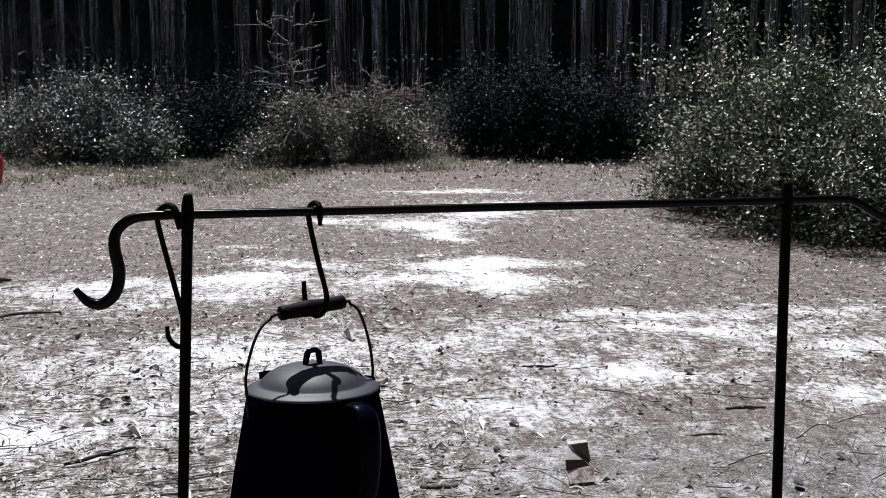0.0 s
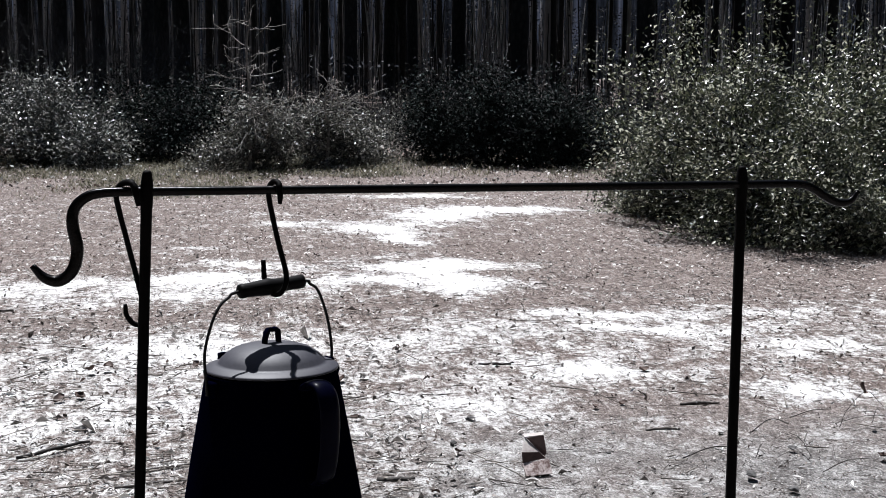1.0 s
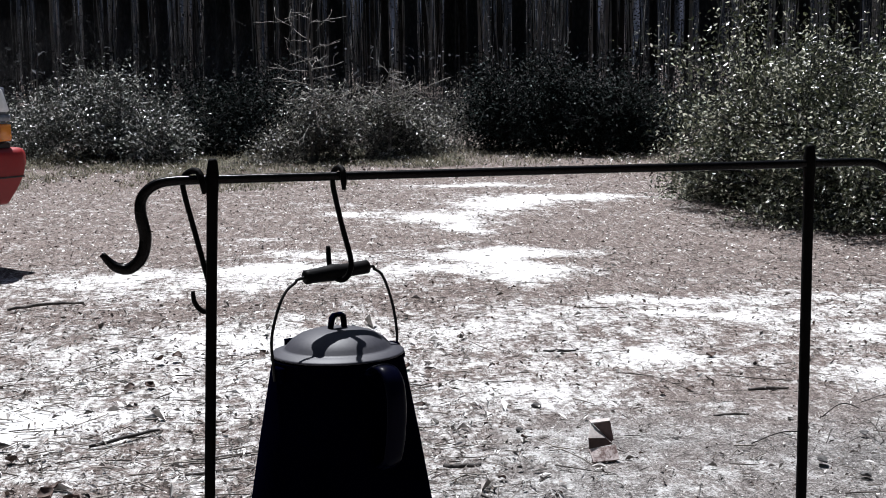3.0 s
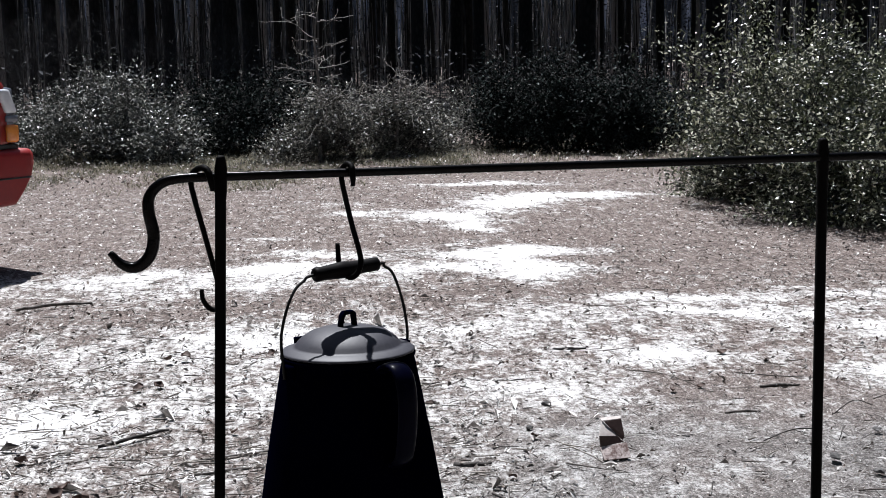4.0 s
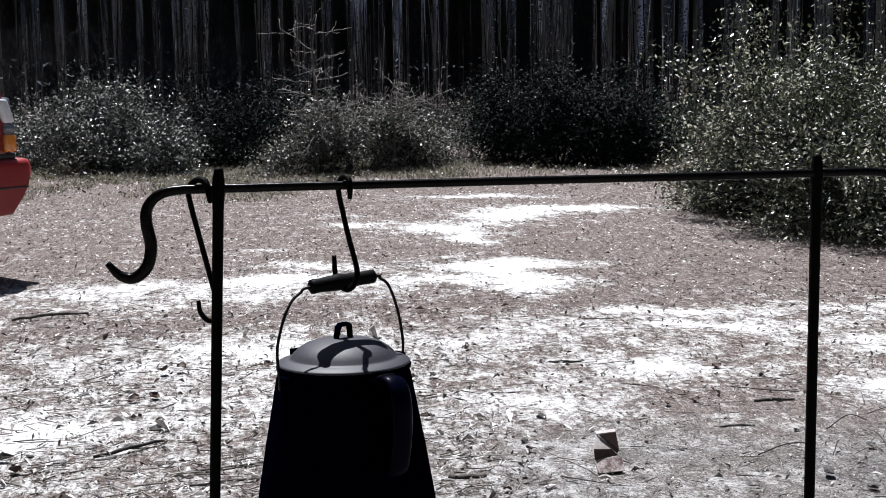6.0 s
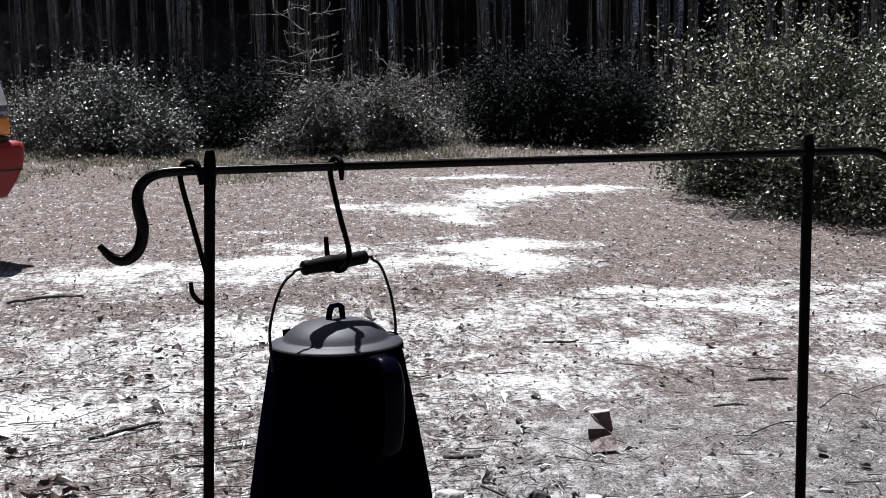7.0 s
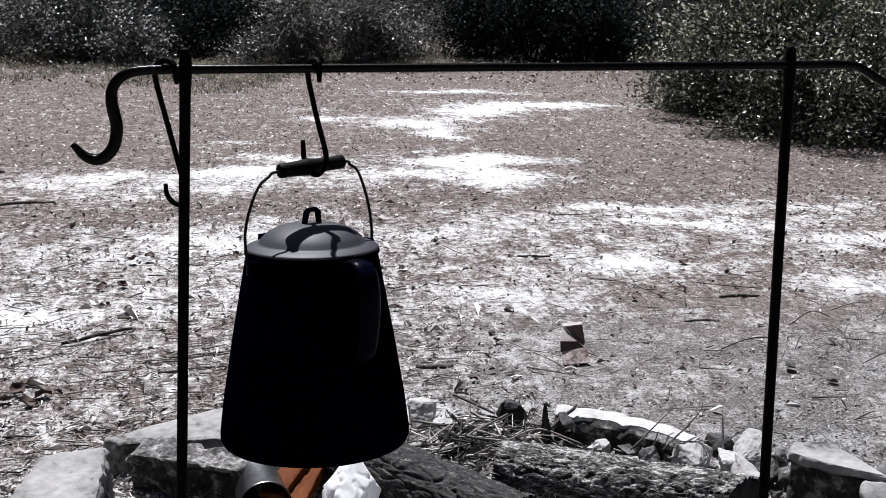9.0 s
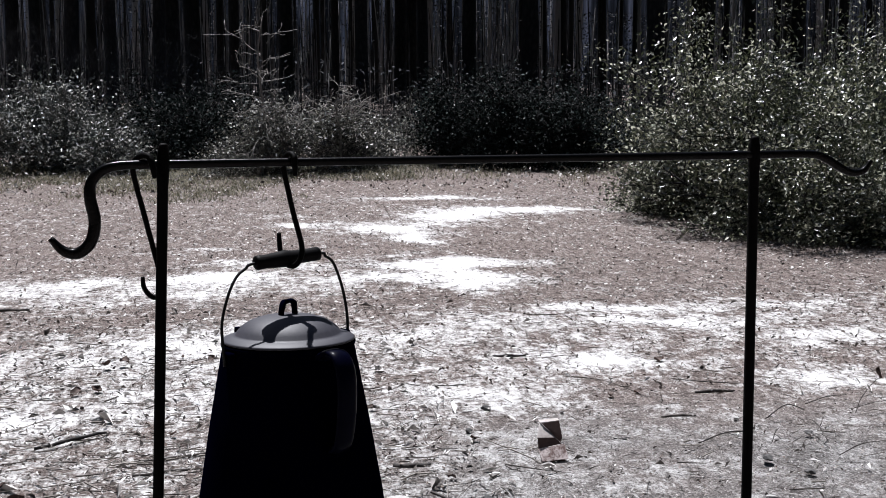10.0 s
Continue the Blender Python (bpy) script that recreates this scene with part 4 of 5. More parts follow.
# ---- red car, only its end corner stands in view ----
def car():
    ob = thing("red_car", pose(-1.32, 5.13, 0, 0, 0, 50), "red car with red bumper parked on the sand", "car")
    def hull(sections, mat, name, parent, label=""):
        """A skin over cross-sections along x; each is a list of (y, z)."""
        verts, faces = [], []
        n = len(sections[0][1])
        for x, sec in sections:
            verts += [(x, y, z) for y, z in sec]
        for i in range(len(sections) - 1):
            for k in range(n):
                a, b = i * n + k, i * n + (k + 1) % n
                faces.append((a, b, b + n, a + n))
        faces += [tuple(range(n))[::-1], tuple(range((len(sections) - 1) * n, len(sections) * n))]
        return part(name, (verts, faces), mat, parent, label)
    def sec(y0, y1, z0, z1, r):
        out = []
        for cx, cz, a0 in ((y1 - r, z0 + r, -90), (y1 - r, z1 - r, 0), (y0 + r, z1 - r, 90), (y0 + r, z0 + r, 180)):
            for k in range(5):
                a = radians(a0 + 22.5 * k)
                out.append((cx + r * math.cos(a), cz + r * math.sin(a)))
        return out
    hull([(-0.045, sec(0.04, 1.60, 0.42, 0.72, 0.05)), (-0.075, sec(0.005, 1.635, 0.34, 0.74, 0.07)), (-0.16, sec(0.0, 1.64, 0.32, 0.80, 0.08)), (-0.45, sec(-0.01, 1.65, 0.28, 0.89, 0.07)), (-1.2, sec(0.0, 1.64, 0.24, 0.92, 0.08)), (-3.2, sec(0.0, 1.64, 0.24, 0.92, 0.08)), (-4.1, sec(0.06, 1.58, 0.3, 0.78, 0.08))], M_PAINT, "body", ob)
    hull([(-0.75, sec(0.14, 1.5, 0.9, 0.98, 0.03)), (-1.15, sec(0.2, 1.44, 0.9, 1.38, 0.06)), (-2.6, sec(0.2, 1.44, 0.9, 1.40, 0.06)), (-3.2, sec(0.14, 1.5, 0.9, 0.96, 0.03))], M_GLASS, "cabin_glass", ob, "dark car windows")
    b = hull([(0.0, sec(-0.01, 1.65, 0.40, 0.455, 0.02)), (0.015, sec(-0.02, 1.66, 0.38, 0.462, 0.03)), (-0.005, sec(-0.03, 1.67, 0.34, 0.465, 0.03)), (-0.035, sec(-0.03, 1.67, 0.295, 0.465, 0.03)), (-0.075, sec(-0.03, 1.67, 0.250, 0.465, 0.03)), (-0.35, sec(-0.02, 1.66, 0.235, 0.465, 0.03))][::-1], M_BUMPER, "bumper", ob, "faded red plastic bumper")
    # black strips stand for shade in the bumper's groove and upper gap
    part("groove", box(-0.34, -0.005, -0.034, -0.028, 0.352, 0.358), M_GAPSHADE, b)
    part("gap_shade", box(-0.30, -0.035, 0.0, 1.64, 0.462, 0.485, 0.006), M_GAPSHADE, ob)
    lamp = part("corner_lamp", box(-0.088, -0.040, 0.004, 0.12, 0.486, 0.70, 0.015), M_LENSGREY, ob, "corner lamp with clear, grey and amber lenses")
    for z0, z1, mat, name in ((0.490, 0.558, M_LENSAMBER, "amber_lens"), (0.566, 0.595, M_LENSGREY, "grey_lens"), (0.602, 0.694, M_LENSWHITE, "clear_lens")):
        bm = box(-0.084, -0.030, -0.008, 0.13, z0, z1, 0.012)
        for v in bm.verts:
            v.co.x -= 0.35 * max(0.0, v.co.z - 0.60)
        part(name, bm, mat, lamp)
    for wx in (-0.85, -3.25):
        for wy in (0.09, 1.55):
            w = part("wheel", lathe([(0.16, -0.09), (0.27, -0.095), (0.30, -0.07), (0.305, 0.0), (0.30, 0.07), (0.27, 0.095), (0.16, 0.09)], 28), M_TYRE, ob)
            w.matrix_basis = pose(wx, wy, 0.30, 90, 0, 0)
            part("rim", lathe([(0.0, -0.06), (0.12, -0.075), (0.165, -0.06), (0.165, 0.06), (0.12, 0.075), (0.0, 0.06)], 24), M_TIN, w)


car()

# ---- cooking stand ----
def stand():
    ob = thing("campfire_stand", pose(0, 0, 0), "black forged iron stand with hooked crossbar over the fire ring", "stand")
    bar = [(-0.424, 1.558, 0.583, 0.0032), (-0.411, 1.559, 0.569, 0.0052), (-0.396, 1.560, 0.566, 0.0062), (-0.382, 1.560, 0.578, 0.0066), (-0.377, 1.561, 0.600, 0.0066), (-0.381, 1.561, 0.625, 0.0064),
           (-0.379, 1.562, 0.643, 0.0060), (-0.366, 1.563, 0.656, 0.0056), (-0.345, 1.565, 0.6605, 0.0052), (-0.302, 1.568, 0.6610, 0.0050), (-0.15, 1.580, 0.6612, 0.0048), (0.05, 1.597, 0.6612, 0.0047), (0.25, 1.612, 0.6612, 0.0048),
           (0.398, 1.624, 0.6615, 0.0050), (0.470, 1.629, 0.6615, 0.0050), (0.493, 1.631, 0.656, 0.0050), (0.512, 1.632, 0.645, 0.0050), (0.530, 1.633, 0.6375, 0.0048), (0.546, 1.634, 0.640, 0.0042), (0.556, 1.635, 0.652, 0.0028)]
    part("crossbar", tube([tuple(q) for q in curve_through(bar, 5)], SQUARE, (0, 1, 0), 0.012, 5), M_IRON, ob)
    for x0, x1, y, lab in ((-0.3025, -0.333, 1.567, 1), (0.398, 0.4065, 1.6245, 2)):
        pts = []
        for z, w in ((0.684, 0.0030), (0.682, 0.0048), (0.677, 0.0057), (0.668, 0.0068), (0.655, 0.0070), (0.643, 0.0064), (0.62, 0.0060), (0.5, 0.0060), (0.35, 0.0060), (0.2, 0.0061), (0.1, 0.0061), (0.0, 0.006), (-0.12, 0.004)):
            pts.append((x0 + (x1 - x0) * (0.68 - z) / 0.68, y, z, w))
        part("post", tube([tuple(q) for q in curve_through(pts, 3)], SQUARE, (0, 1, 0), 0.015, lab), M_IRONDULL, ob)
    return ob


stand()


def s_hook(pts, label, seed):
    ob = part("s_hook", tube([tuple(q) for q in curve_through(pts, 6)], ring_shape(8), (0, 1, 0), 0.03, seed), M_IRONDULL)
    return tagged(ob, label, "hook", "hooks on the crossbar")


s_hook([(-0.1605, 1.568, 0.647, 0.0022), (-0.1605, 1.568, 0.658, 0.0034), (-0.1615, 1.572, 0.668, 0.0036), (-0.166, 1.580, 0.6705, 0.0034), (-0.1715, 1.588, 0.664, 0.0032), (-0.172, 1.588, 0.650, 0.0030),
        (-0.163, 1.583, 0.605, 0.0030), (-0.1545, 1.572, 0.570, 0.0030), (-0.1555, 1.566, 0.556, 0.0032), (-0.162, 1.567, 0.5465, 0.0032), (-0.171, 1.577, 0.5462, 0.0032), (-0.1775, 1.592, 0.557, 0.0030), (-0.179, 1.597, 0.580, 0.0026)],
       "black iron S-hook on the crossbar carrying the kettle", 1)
s_hook([(-0.312, 1.556, 0.647, 0.0022), (-0.313, 1.554, 0.658, 0.0036), (-0.317, 1.558, 0.6695, 0.0040), (-0.325, 1.566, 0.671, 0.0036), (-0.3345, 1.574, 0.664, 0.0032), (-0.336, 1.576, 0.650, 0.0030),
        (-0.325, 1.577, 0.600, 0.0030), (-0.3135, 1.577, 0.550, 0.0030), (-0.308, 1.576, 0.525, 0.0030), (-0.3115, 1.576, 0.5135, 0.0030), (-0.321, 1.575, 0.514, 0.0030), (-0.3285, 1.575, 0.5235, 0.0028), (-0.330, 1.575, 0.536, 0.0022)],
       "empty black iron S-hook hanging beside the post", 2)


def kettle():
    ob = thing("coffee_kettle", pose(-0.1700, 1.563, 0.225, -2.5, -0.2, 0), "dark blue enamel coffee kettle hung over the fire ring", "kettle")
    wall = [(0.0, 0.015), (0.100, 0.0135), (0.1065, 0.0150), (0.1085, 0.0195), (0.1085, 0.025), (0.1040, 0.062), (0.0910, 0.140), (0.0755, 0.224), (0.0740, 0.229), (0.0760, 0.232), (0.0760, 0.2345), (0.0735, 0.2355), (0.0715, 0.233), (0.0720, 0.222), (0.100, 0.064), (0.100, 0.023), (0, 0.019)]
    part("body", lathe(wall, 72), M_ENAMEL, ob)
    lid = part("lid", lathe([(0.0, 0.2650), (0.015, 0.2645), (0.030, 0.2625), (0.043, 0.2585), (0.0515, 0.2532), (0.0570, 0.2480), (0.0592, 0.2446), (0.0606, 0.2432), (0.0635, 0.2426), (0.0735, 0.2393), (0.0752, 0.2378), (0.0748, 0.2362), (0.064, 0.2366), (0.0, 0.240)], 72), M_LID, ob, "grey domed lid with a loop knob")
    knob = tube([(-0.0095, 0, 0.2600, 0.0022), (-0.0092, 0, 0.2680, 0.0022), (-0.0070, 0, 0.2765, 0.0024), (-0.0045, 0, 0.2795, 0.0024), (0.0055, 0, 0.2800, 0.0024), (0.0085, 0, 0.2780, 0.0024), (0.0095, 0, 0.2690, 0.0022), (0.0098, 0, 0.2600, 0.0022)], [(a, 1.9 * b) for a, b in SQUARE], (0, 1, 0))
    k = part("knob", knob, M_ENAMEL, lid)
    k.matrix_basis = pose(0, 0, 0, 0, 0, 35)
    away = Vector((0.50, -0.866, 0)).normalized()
    strap = [(0.068, 0.2205), (0.078, 0.2290), (0.090, 0.2335), (0.102, 0.2325), (0.111, 0.2250), (0.116, 0.2120), (0.1175, 0.195), (0.116, 0.172), (0.112, 0.150), (0.106, 0.134), (0.094, 0.126)]
    pts = [(away.x * r, away.y * r, z, 0.0040) for r, z in strap]
    part("handle", tube([tuple(q) for q in curve_through(pts, 5)], [(a, 3.1 * b) for a, b in ring_shape(12)], tuple(away.cross(Vector((0, 0, 1))))), M_HANDLE, ob)
    sp = [(-0.080, 0.110, 0.026), (-0.098, 0.150, 0.021), (-0.106, 0.190, 0.015), (-0.106, 0.224, 0.0100), (-0.108, 0.238, 0.0085)]
    part("spout", tube([tuple(q) for q in curve_through([(away.x * r, away.y * r, z, w) for r, z, w in sp], 4)], ring_shape(14)), M_ENAMEL, ob)
    ax = Vector((math.cos(radians(33)), math.sin(radians(33)), 0))
    for s in (-1, 1):
        e = part("ear", box(-0.004, 0.004, -0.009, 0.009, -0.009, 0.009, 0.003), M_ENAMEL, ob)
        e.matrix_basis = Matrix.Translation(ax * (0.0785 * s) + Vector((0, 0, 0.222 if s < 0 else 0.230))) @ pose(0, 0, 0, 0, 0, 33)
    # bail and grip, in the upright plane through both ears
    g0, g1 = Vector((-0.034, -0.020, 0.3260)), Vector((0.036, 0.020, 0.3310))
    left = [ax * -0.0840 + Vector((0, 0, 0.216)), ax * -0.0850 + Vector((0, 0, 0.232)), ax * -0.084 + Vector((-0.002, 0, 0.262)), ax * -0.078 + Vector((0, 0, 0.292)), Vector((-0.056, -0.034, 0.312)), Vector((-0.046, -0.026, 0.3205)), g0]
    right = [g1, Vector((0.045, 0.026, 0.327)), Vector((0.055, 0.034, 0.317)), ax * 0.078 + Vector((0, 0, 0.285)), ax * 0.084 + Vector((0, 0, 0.250)), ax * 0.0825 + Vector((0, 0, 0.228)), ax * 0.0815 + Vector((0, 0, 0.216))]
    bail = part("bail", tube([tuple(q) for q in curve_through([(*p, 0.0017) for p in left + right], 6)], ring_shape(8), (0.5, -0.8, 0.3)), M_WIRE, ob)
    d = g1 - g0
    pts = [(*(g0 + d * t), w) for t, w in ((-0.02, 0.0060), (0.0, 0.0080), (0.04, 0.0084), (0.10, 0.0078), (0.36, 0.0092), (0.44, 0.0098), (0.50, 0.0090), (0.56, 0.0082), (0.8, 0.0078), (0.93, 0.0080), (1.0, 0.0078), (1.02, 0.0058))]
    part("grip", tube(pts, ring_shape(16)), M_GRIP, bail, "dark turned grip on the wire bail")


kettle()


# ---- fire ring ----
def stone(name, bm, mat, m, label, category="stone", group="stones of the fire ring"):
    ob = part(name, bm, mat)
    ob.matrix_world = m
    return tagged(flat(ob) if name in ("stone", "kerb_stone") else ob, label, category, group)


GR = "stones of the fire ring"
stone("flat_stone", block([(-0.485, 2.035, 0.062), (-0.455, 2.012, 0.060), (-0.28, 2.02, 0.062), (-0.205, 2.09, 0.066), (-0.307, 2.142, 0.068)], 5, 0.003, 0.05), M_SLAB, pose(0, 0, 0), "long pale flat stone with a smooth sunlit top")
brick = stone("brick", slab(0.195, 0.056, 0.068, 12, 0.003, 0.05), M_BRICK, pose(-0.338, 1.945, -0.006, 3, -1, -29), "sooty, shaded brick with a rough sunlit top, beside the flat stone", "brick")
# lighter skin on the brick paints its sunlit top
flat(part("crumbled_top", slab(0.197, 0.060, 0.013, 12, 0.008, 0.05), M_CRUMB, brick, "crumbled grey top, pale as in sun")).matrix_basis = pose(0, 0, 0.062)
stone("boulder", block([(-0.548, 1.892, 0.096), (-0.585, 1.72, 0.076), (-0.452, 1.74, 0.080), (-0.458, 1.905, 0.103)], 31, 0.007, 0.14, 0.009), M_SLAB, pose(0, 0, 0), "large pale stone with dark chipped edges in the fire ring")
stone("stone", rock(0.095, 0.05, 0.088, 33, 0.004, 12), M_STONE, pose(-0.262, 1.915, -0.004, 0, 0, -20), "white stone between the brick and the can")
# dark block holds the front's shade, the paler top part its sunlight
ledge = stone("boulder", block([(0.512, 1.785, 0.088), (0.548, 1.738, 0.090), (0.612, 1.705, 0.082), (0.582, 1.812, 0.088), (0.530, 1.815, 0.088)], 21, 0.006, 0.02), M_BRICK, pose(0, 0, 0), "large sooty stone with a flat sunlit top and dark shaded front")
part("sunlit_ledge_top", block([(0.507, 1.785, 0.101), (0.549, 1.733, 0.102), (0.618, 1.700, 0.094), (0.584, 1.816, 0.101), (0.528, 1.820, 0.101)], 23, 0.003, 0.0, 0.004), M_SLAB, ledge, "flat broken top, pale as in sun")
for v in bpy.data.objects["sunlit_ledge_top"].data.vertices:
    v.co.z = max(v.co.z, 0.086)
stone("boulder", block([(0.562, 1.672, 0.104), (0.552, 1.615, 0.060), (0.66, 1.60, 0.062), (0.640, 1.680, 0.090)], 14, 0.006, 0.10), M_SLAB, pose(0, 0, 0), "angular pale grey stone at the fire ring's edge")
stone("stone", rock(0.15, 0.12, 0.075, 8, 0.006, 12), M_SOOTY, pose(0.715, 1.83, -0.006, 0, 0, -25), "large angular grey stone with a sooty inner face")
stone("stone", rock(0.065, 0.05, 0.052, 27, 0.004, 9), M_CHAR, pose(0.492, 2.015, -0.004, 0, 0, 25), "black angular stone behind the white stones")
stone("stone", rock(0.075, 0.06, 0.075, 15, 0.005), M_STONE, pose(0.522, 1.965, -0.004, 0, 0, 10), "small white layered stone at the ring's edge")
stone("stone", rock(0.085, 0.07, 0.06, 16, 0.006), M_STONE, pose(0.425, 1.96, -0.004, 0, 0, 50), "rough pale stone at the ring's edge")
stone("stone", rock(0.07, 0.055, 0.05, 17, 0.006), M_STONE, pose(0.470, 1.915, -0.004, 0, 0, 80), "rough pale stone at the ring's edge")
stone("stone", rock(0.055, 0.11, 0.070, 18, 0.004), M_STONE, pose(0.474, 1.88, -0.004, 0, 0, 8), "pale wedge of stone beside the log")
stone("stone", rock(0.07, 0.06, 0.045, 19, 0.004), M_SOOTY, pose(0.555, 1.87, -0.004, 0, 0, 70), "dark sooty stone at the ring's edge")
stone("stone", rock(0.075, 0.06, 0.055, 22, 0.005), M_STONE, pose(0.020, 2.205, -0.004, 0, 0, 15), "white broken stone beside the twigs")
stone("stone", rock(0.055, 0.045, 0.035, 23, 0.005), M_STONE, pose(0.055, 2.165, -0.002, 0, 0, 60), "small white broken stone beside the twigs")
stone("stone", rock(0.056, 0.05, 0.060, 24, 0.0012, 40, 0.05), M_CHAR, pose(0.172, 2.14, -0.028, 0, 0, 0), "rounded dark stone behind the twigs")
stone("stone", rock(0.06, 0.03, 0.058, 26, 0.002, 8), M_CHAR, pose(0.095, 2.15, -0.022, 0, 0, 30), "dark pointed stone behind the twigs")
for i, (x, y, s, lab) in enumerate([(-0.30, 1.76, 0.09, "rough pale stone inside the ring"), (-0.43, 1.74, 0.10, "rough pale stone inside the ring"), (0.50, 1.76, 0.055, "small sooty stone beside the post"), (0.555, 1.72, 0.045, "small white stone beside the post"),
                                    (0.40, 1.06, 0.17, "grey stone of the ring's near side"), (0.15, 1.0, 0.2, "grey stone of the ring's near side"), (-0.12, 1.0, 0.19, "grey stone of the ring's near side"), (-0.38, 1.10, 0.18, "grey stone of the ring's near side"),
                                    (-0.57, 1.32, 0.19, "grey stone of the ring's near side"), (-0.62, 1.58, 0.18, "grey stone of the ring's near side"), (0.60, 1.28, 0.19, "grey stone of the ring's near side"), (0.67, 1.50, 0.16, "grey stone of the ring's near side")]):
    stone("stone", rock(s, s * 0.75, s * 0.55, 40 + i, 0.005), M_STONE if i in (0, 1, 3) else M_SOOTY, pose(x, y, -0.004, 0, 0, 37 * i), lab)


for i, (x, y, s, mat, lab) in enumerate([(0.075, 2.125, 0.045, M_CHAR, "small black ember in the twig pile"), (0.115, 2.165, 0.040, M_STONE, "white broken stone in the twig pile"), (0.215, 2.10, 0.05, M_CHAR, "black charred lump in the twig pile"), (0.055, 2.06, 0.05, M_CHAR, "black charred lump in the twig pile"), (0.245, 2.06, 0.045, M_SOOTY, "sooty stone fragment beside the kerb piece"),
                                          (0.30, 2.03, 0.04, M_STONE, "white stone fragment below the kerb piece"), (0.36, 1.985, 0.05, M_SOOTY, "sooty stone fragment below the kerb piece"), (0.44, 2.01, 0.045, M_STONE, "white stone fragment beside the kerb piece"), (0.520, 1.895, 0.06, M_CHAR, "black stone between paler stones"), (0.56, 1.95, 0.05, M_SOOTY, "sooty stone fragment at the ring's edge")]):
    stone("stone", rock(s, s * 0.8, s * 0.9, 60 + i, 0.003, 12, 0.4), mat, pose(x, y, -0.002, 0, 0, 53 * i), lab)
RUBBLE = [rock(0.03, 0.024, 0.018, 90 + i, 0.0016, 10, 0.5) for i in range(5)]
RUBBLE = [part("rubble_stone", bm, (M_STONE, M_SOOTY, M_STONE, M_CHAR, M_SOOTY)[i]) for i, bm in enumerate(RUBBLE)]
for i in range(60):
    a = rnd.uniform(15, 165) if i % 3 else rnd.uniform(20, 75)
    d = rnd.gauss(0.47, 0.045)
    x, y = 0.05 + d * math.cos(radians(a)), 1.59 + d * math.sin(radians(a)) * 1.02
    k = rnd.uniform(0.5, 1.6)
    m = pose(x, y, 0.0, rnd.uniform(-15, 15), rnd.uniform(-15, 15), rnd.uniform(0, 360)) @ Matrix.Diagonal((k, k, k, 1))
    if i < 5:
        RUBBLE[i].matrix_world = m
        tagged(flat(RUBBLE[i]), ("small pale stone fragment beside the fire ring", "small sooty stone fragment beside the fire ring", "small pale stone fragment beside the fire ring", "small black ember beside the fire ring", "small sooty stone fragment beside the fire ring")[i], "stone", "rubble of the fire ring")
    else:
        c = copy_thing(RUBBLE[i % 5], m)
        c.scale = (k, k, k)


def kerb_piece(top):
    """A curved piece of pale kerb, part of the ring's back: its sunlit top skin or its sooty, shaded block."""
    bm = bmesh.new()
    n, r0 = 20, 0.56
    rows = []
    for k in range(n + 1):
        a = radians(73 - 25 * k / n)
        c = Vector((0.085 + r0 * math.cos(a) * 0.95, 1.575 + r0 * math.sin(a), 0))
        o = Vector((math.cos(a), math.sin(a), 0))
        h = 0.050 - 0.016 * (k / n) ** 2 + 0.0012 * math.sin(k * 1.7)
        w = 0.031 - 0.006 * k / n + 0.0015 * math.sin(k * 0.9)
        e = 0.006 * noise.noise(Vector((k * 0.55, 3.1, 0))) + 0.003 * noise.noise(Vector((k * 1.9, 7.1, 0)))
        skin = ((-w + 0.010 + 2 * e, h - 0.004), (-w + 0.011 + 2 * e, h + 0.002), (-w + 0.017 + 2 * e, h + 0.003), (0.004, h + 0.004 + 0.5 * e), (w - 0.010, h + 0.003), (w - 0.004 + e, h + 0.002), (w - 0.004 + e, h - 0.004))
        block = ((-w, -0.01), (-w - 0.002 + e, h * 0.6), (-w + 0.002 - e, h - 0.008), (-w + 0.012, h), (w - 0.008, h), (w, h - 0.007), (w, -0.01))
        rows.append([bm.verts.new(c + o * p + Vector((0, 0, z))) for p, z in (skin if top else block)])
    for a, b in zip(rows, rows[1:]):
        for i in range(6):
            bm.faces.new((a[i], b[i], b[i + 1], a[i + 1]))
    bm.faces.new(rows[0])
    bm.faces.new(rows[-1][::-1])
    bmesh.ops.recalc_face_normals(bm, faces=bm.faces[:])
    return bm


kerb = stone("kerb_stone", kerb_piece(False), M_BRICK, pose(0, 0, 0), "curved kerb piece with a sooty, shaded front and a white sunlit top")
# white skin stands for sun on the kerb's top
flat(part("worn_top", kerb_piece(True), M_STONE, kerb, "white sunlit top"))


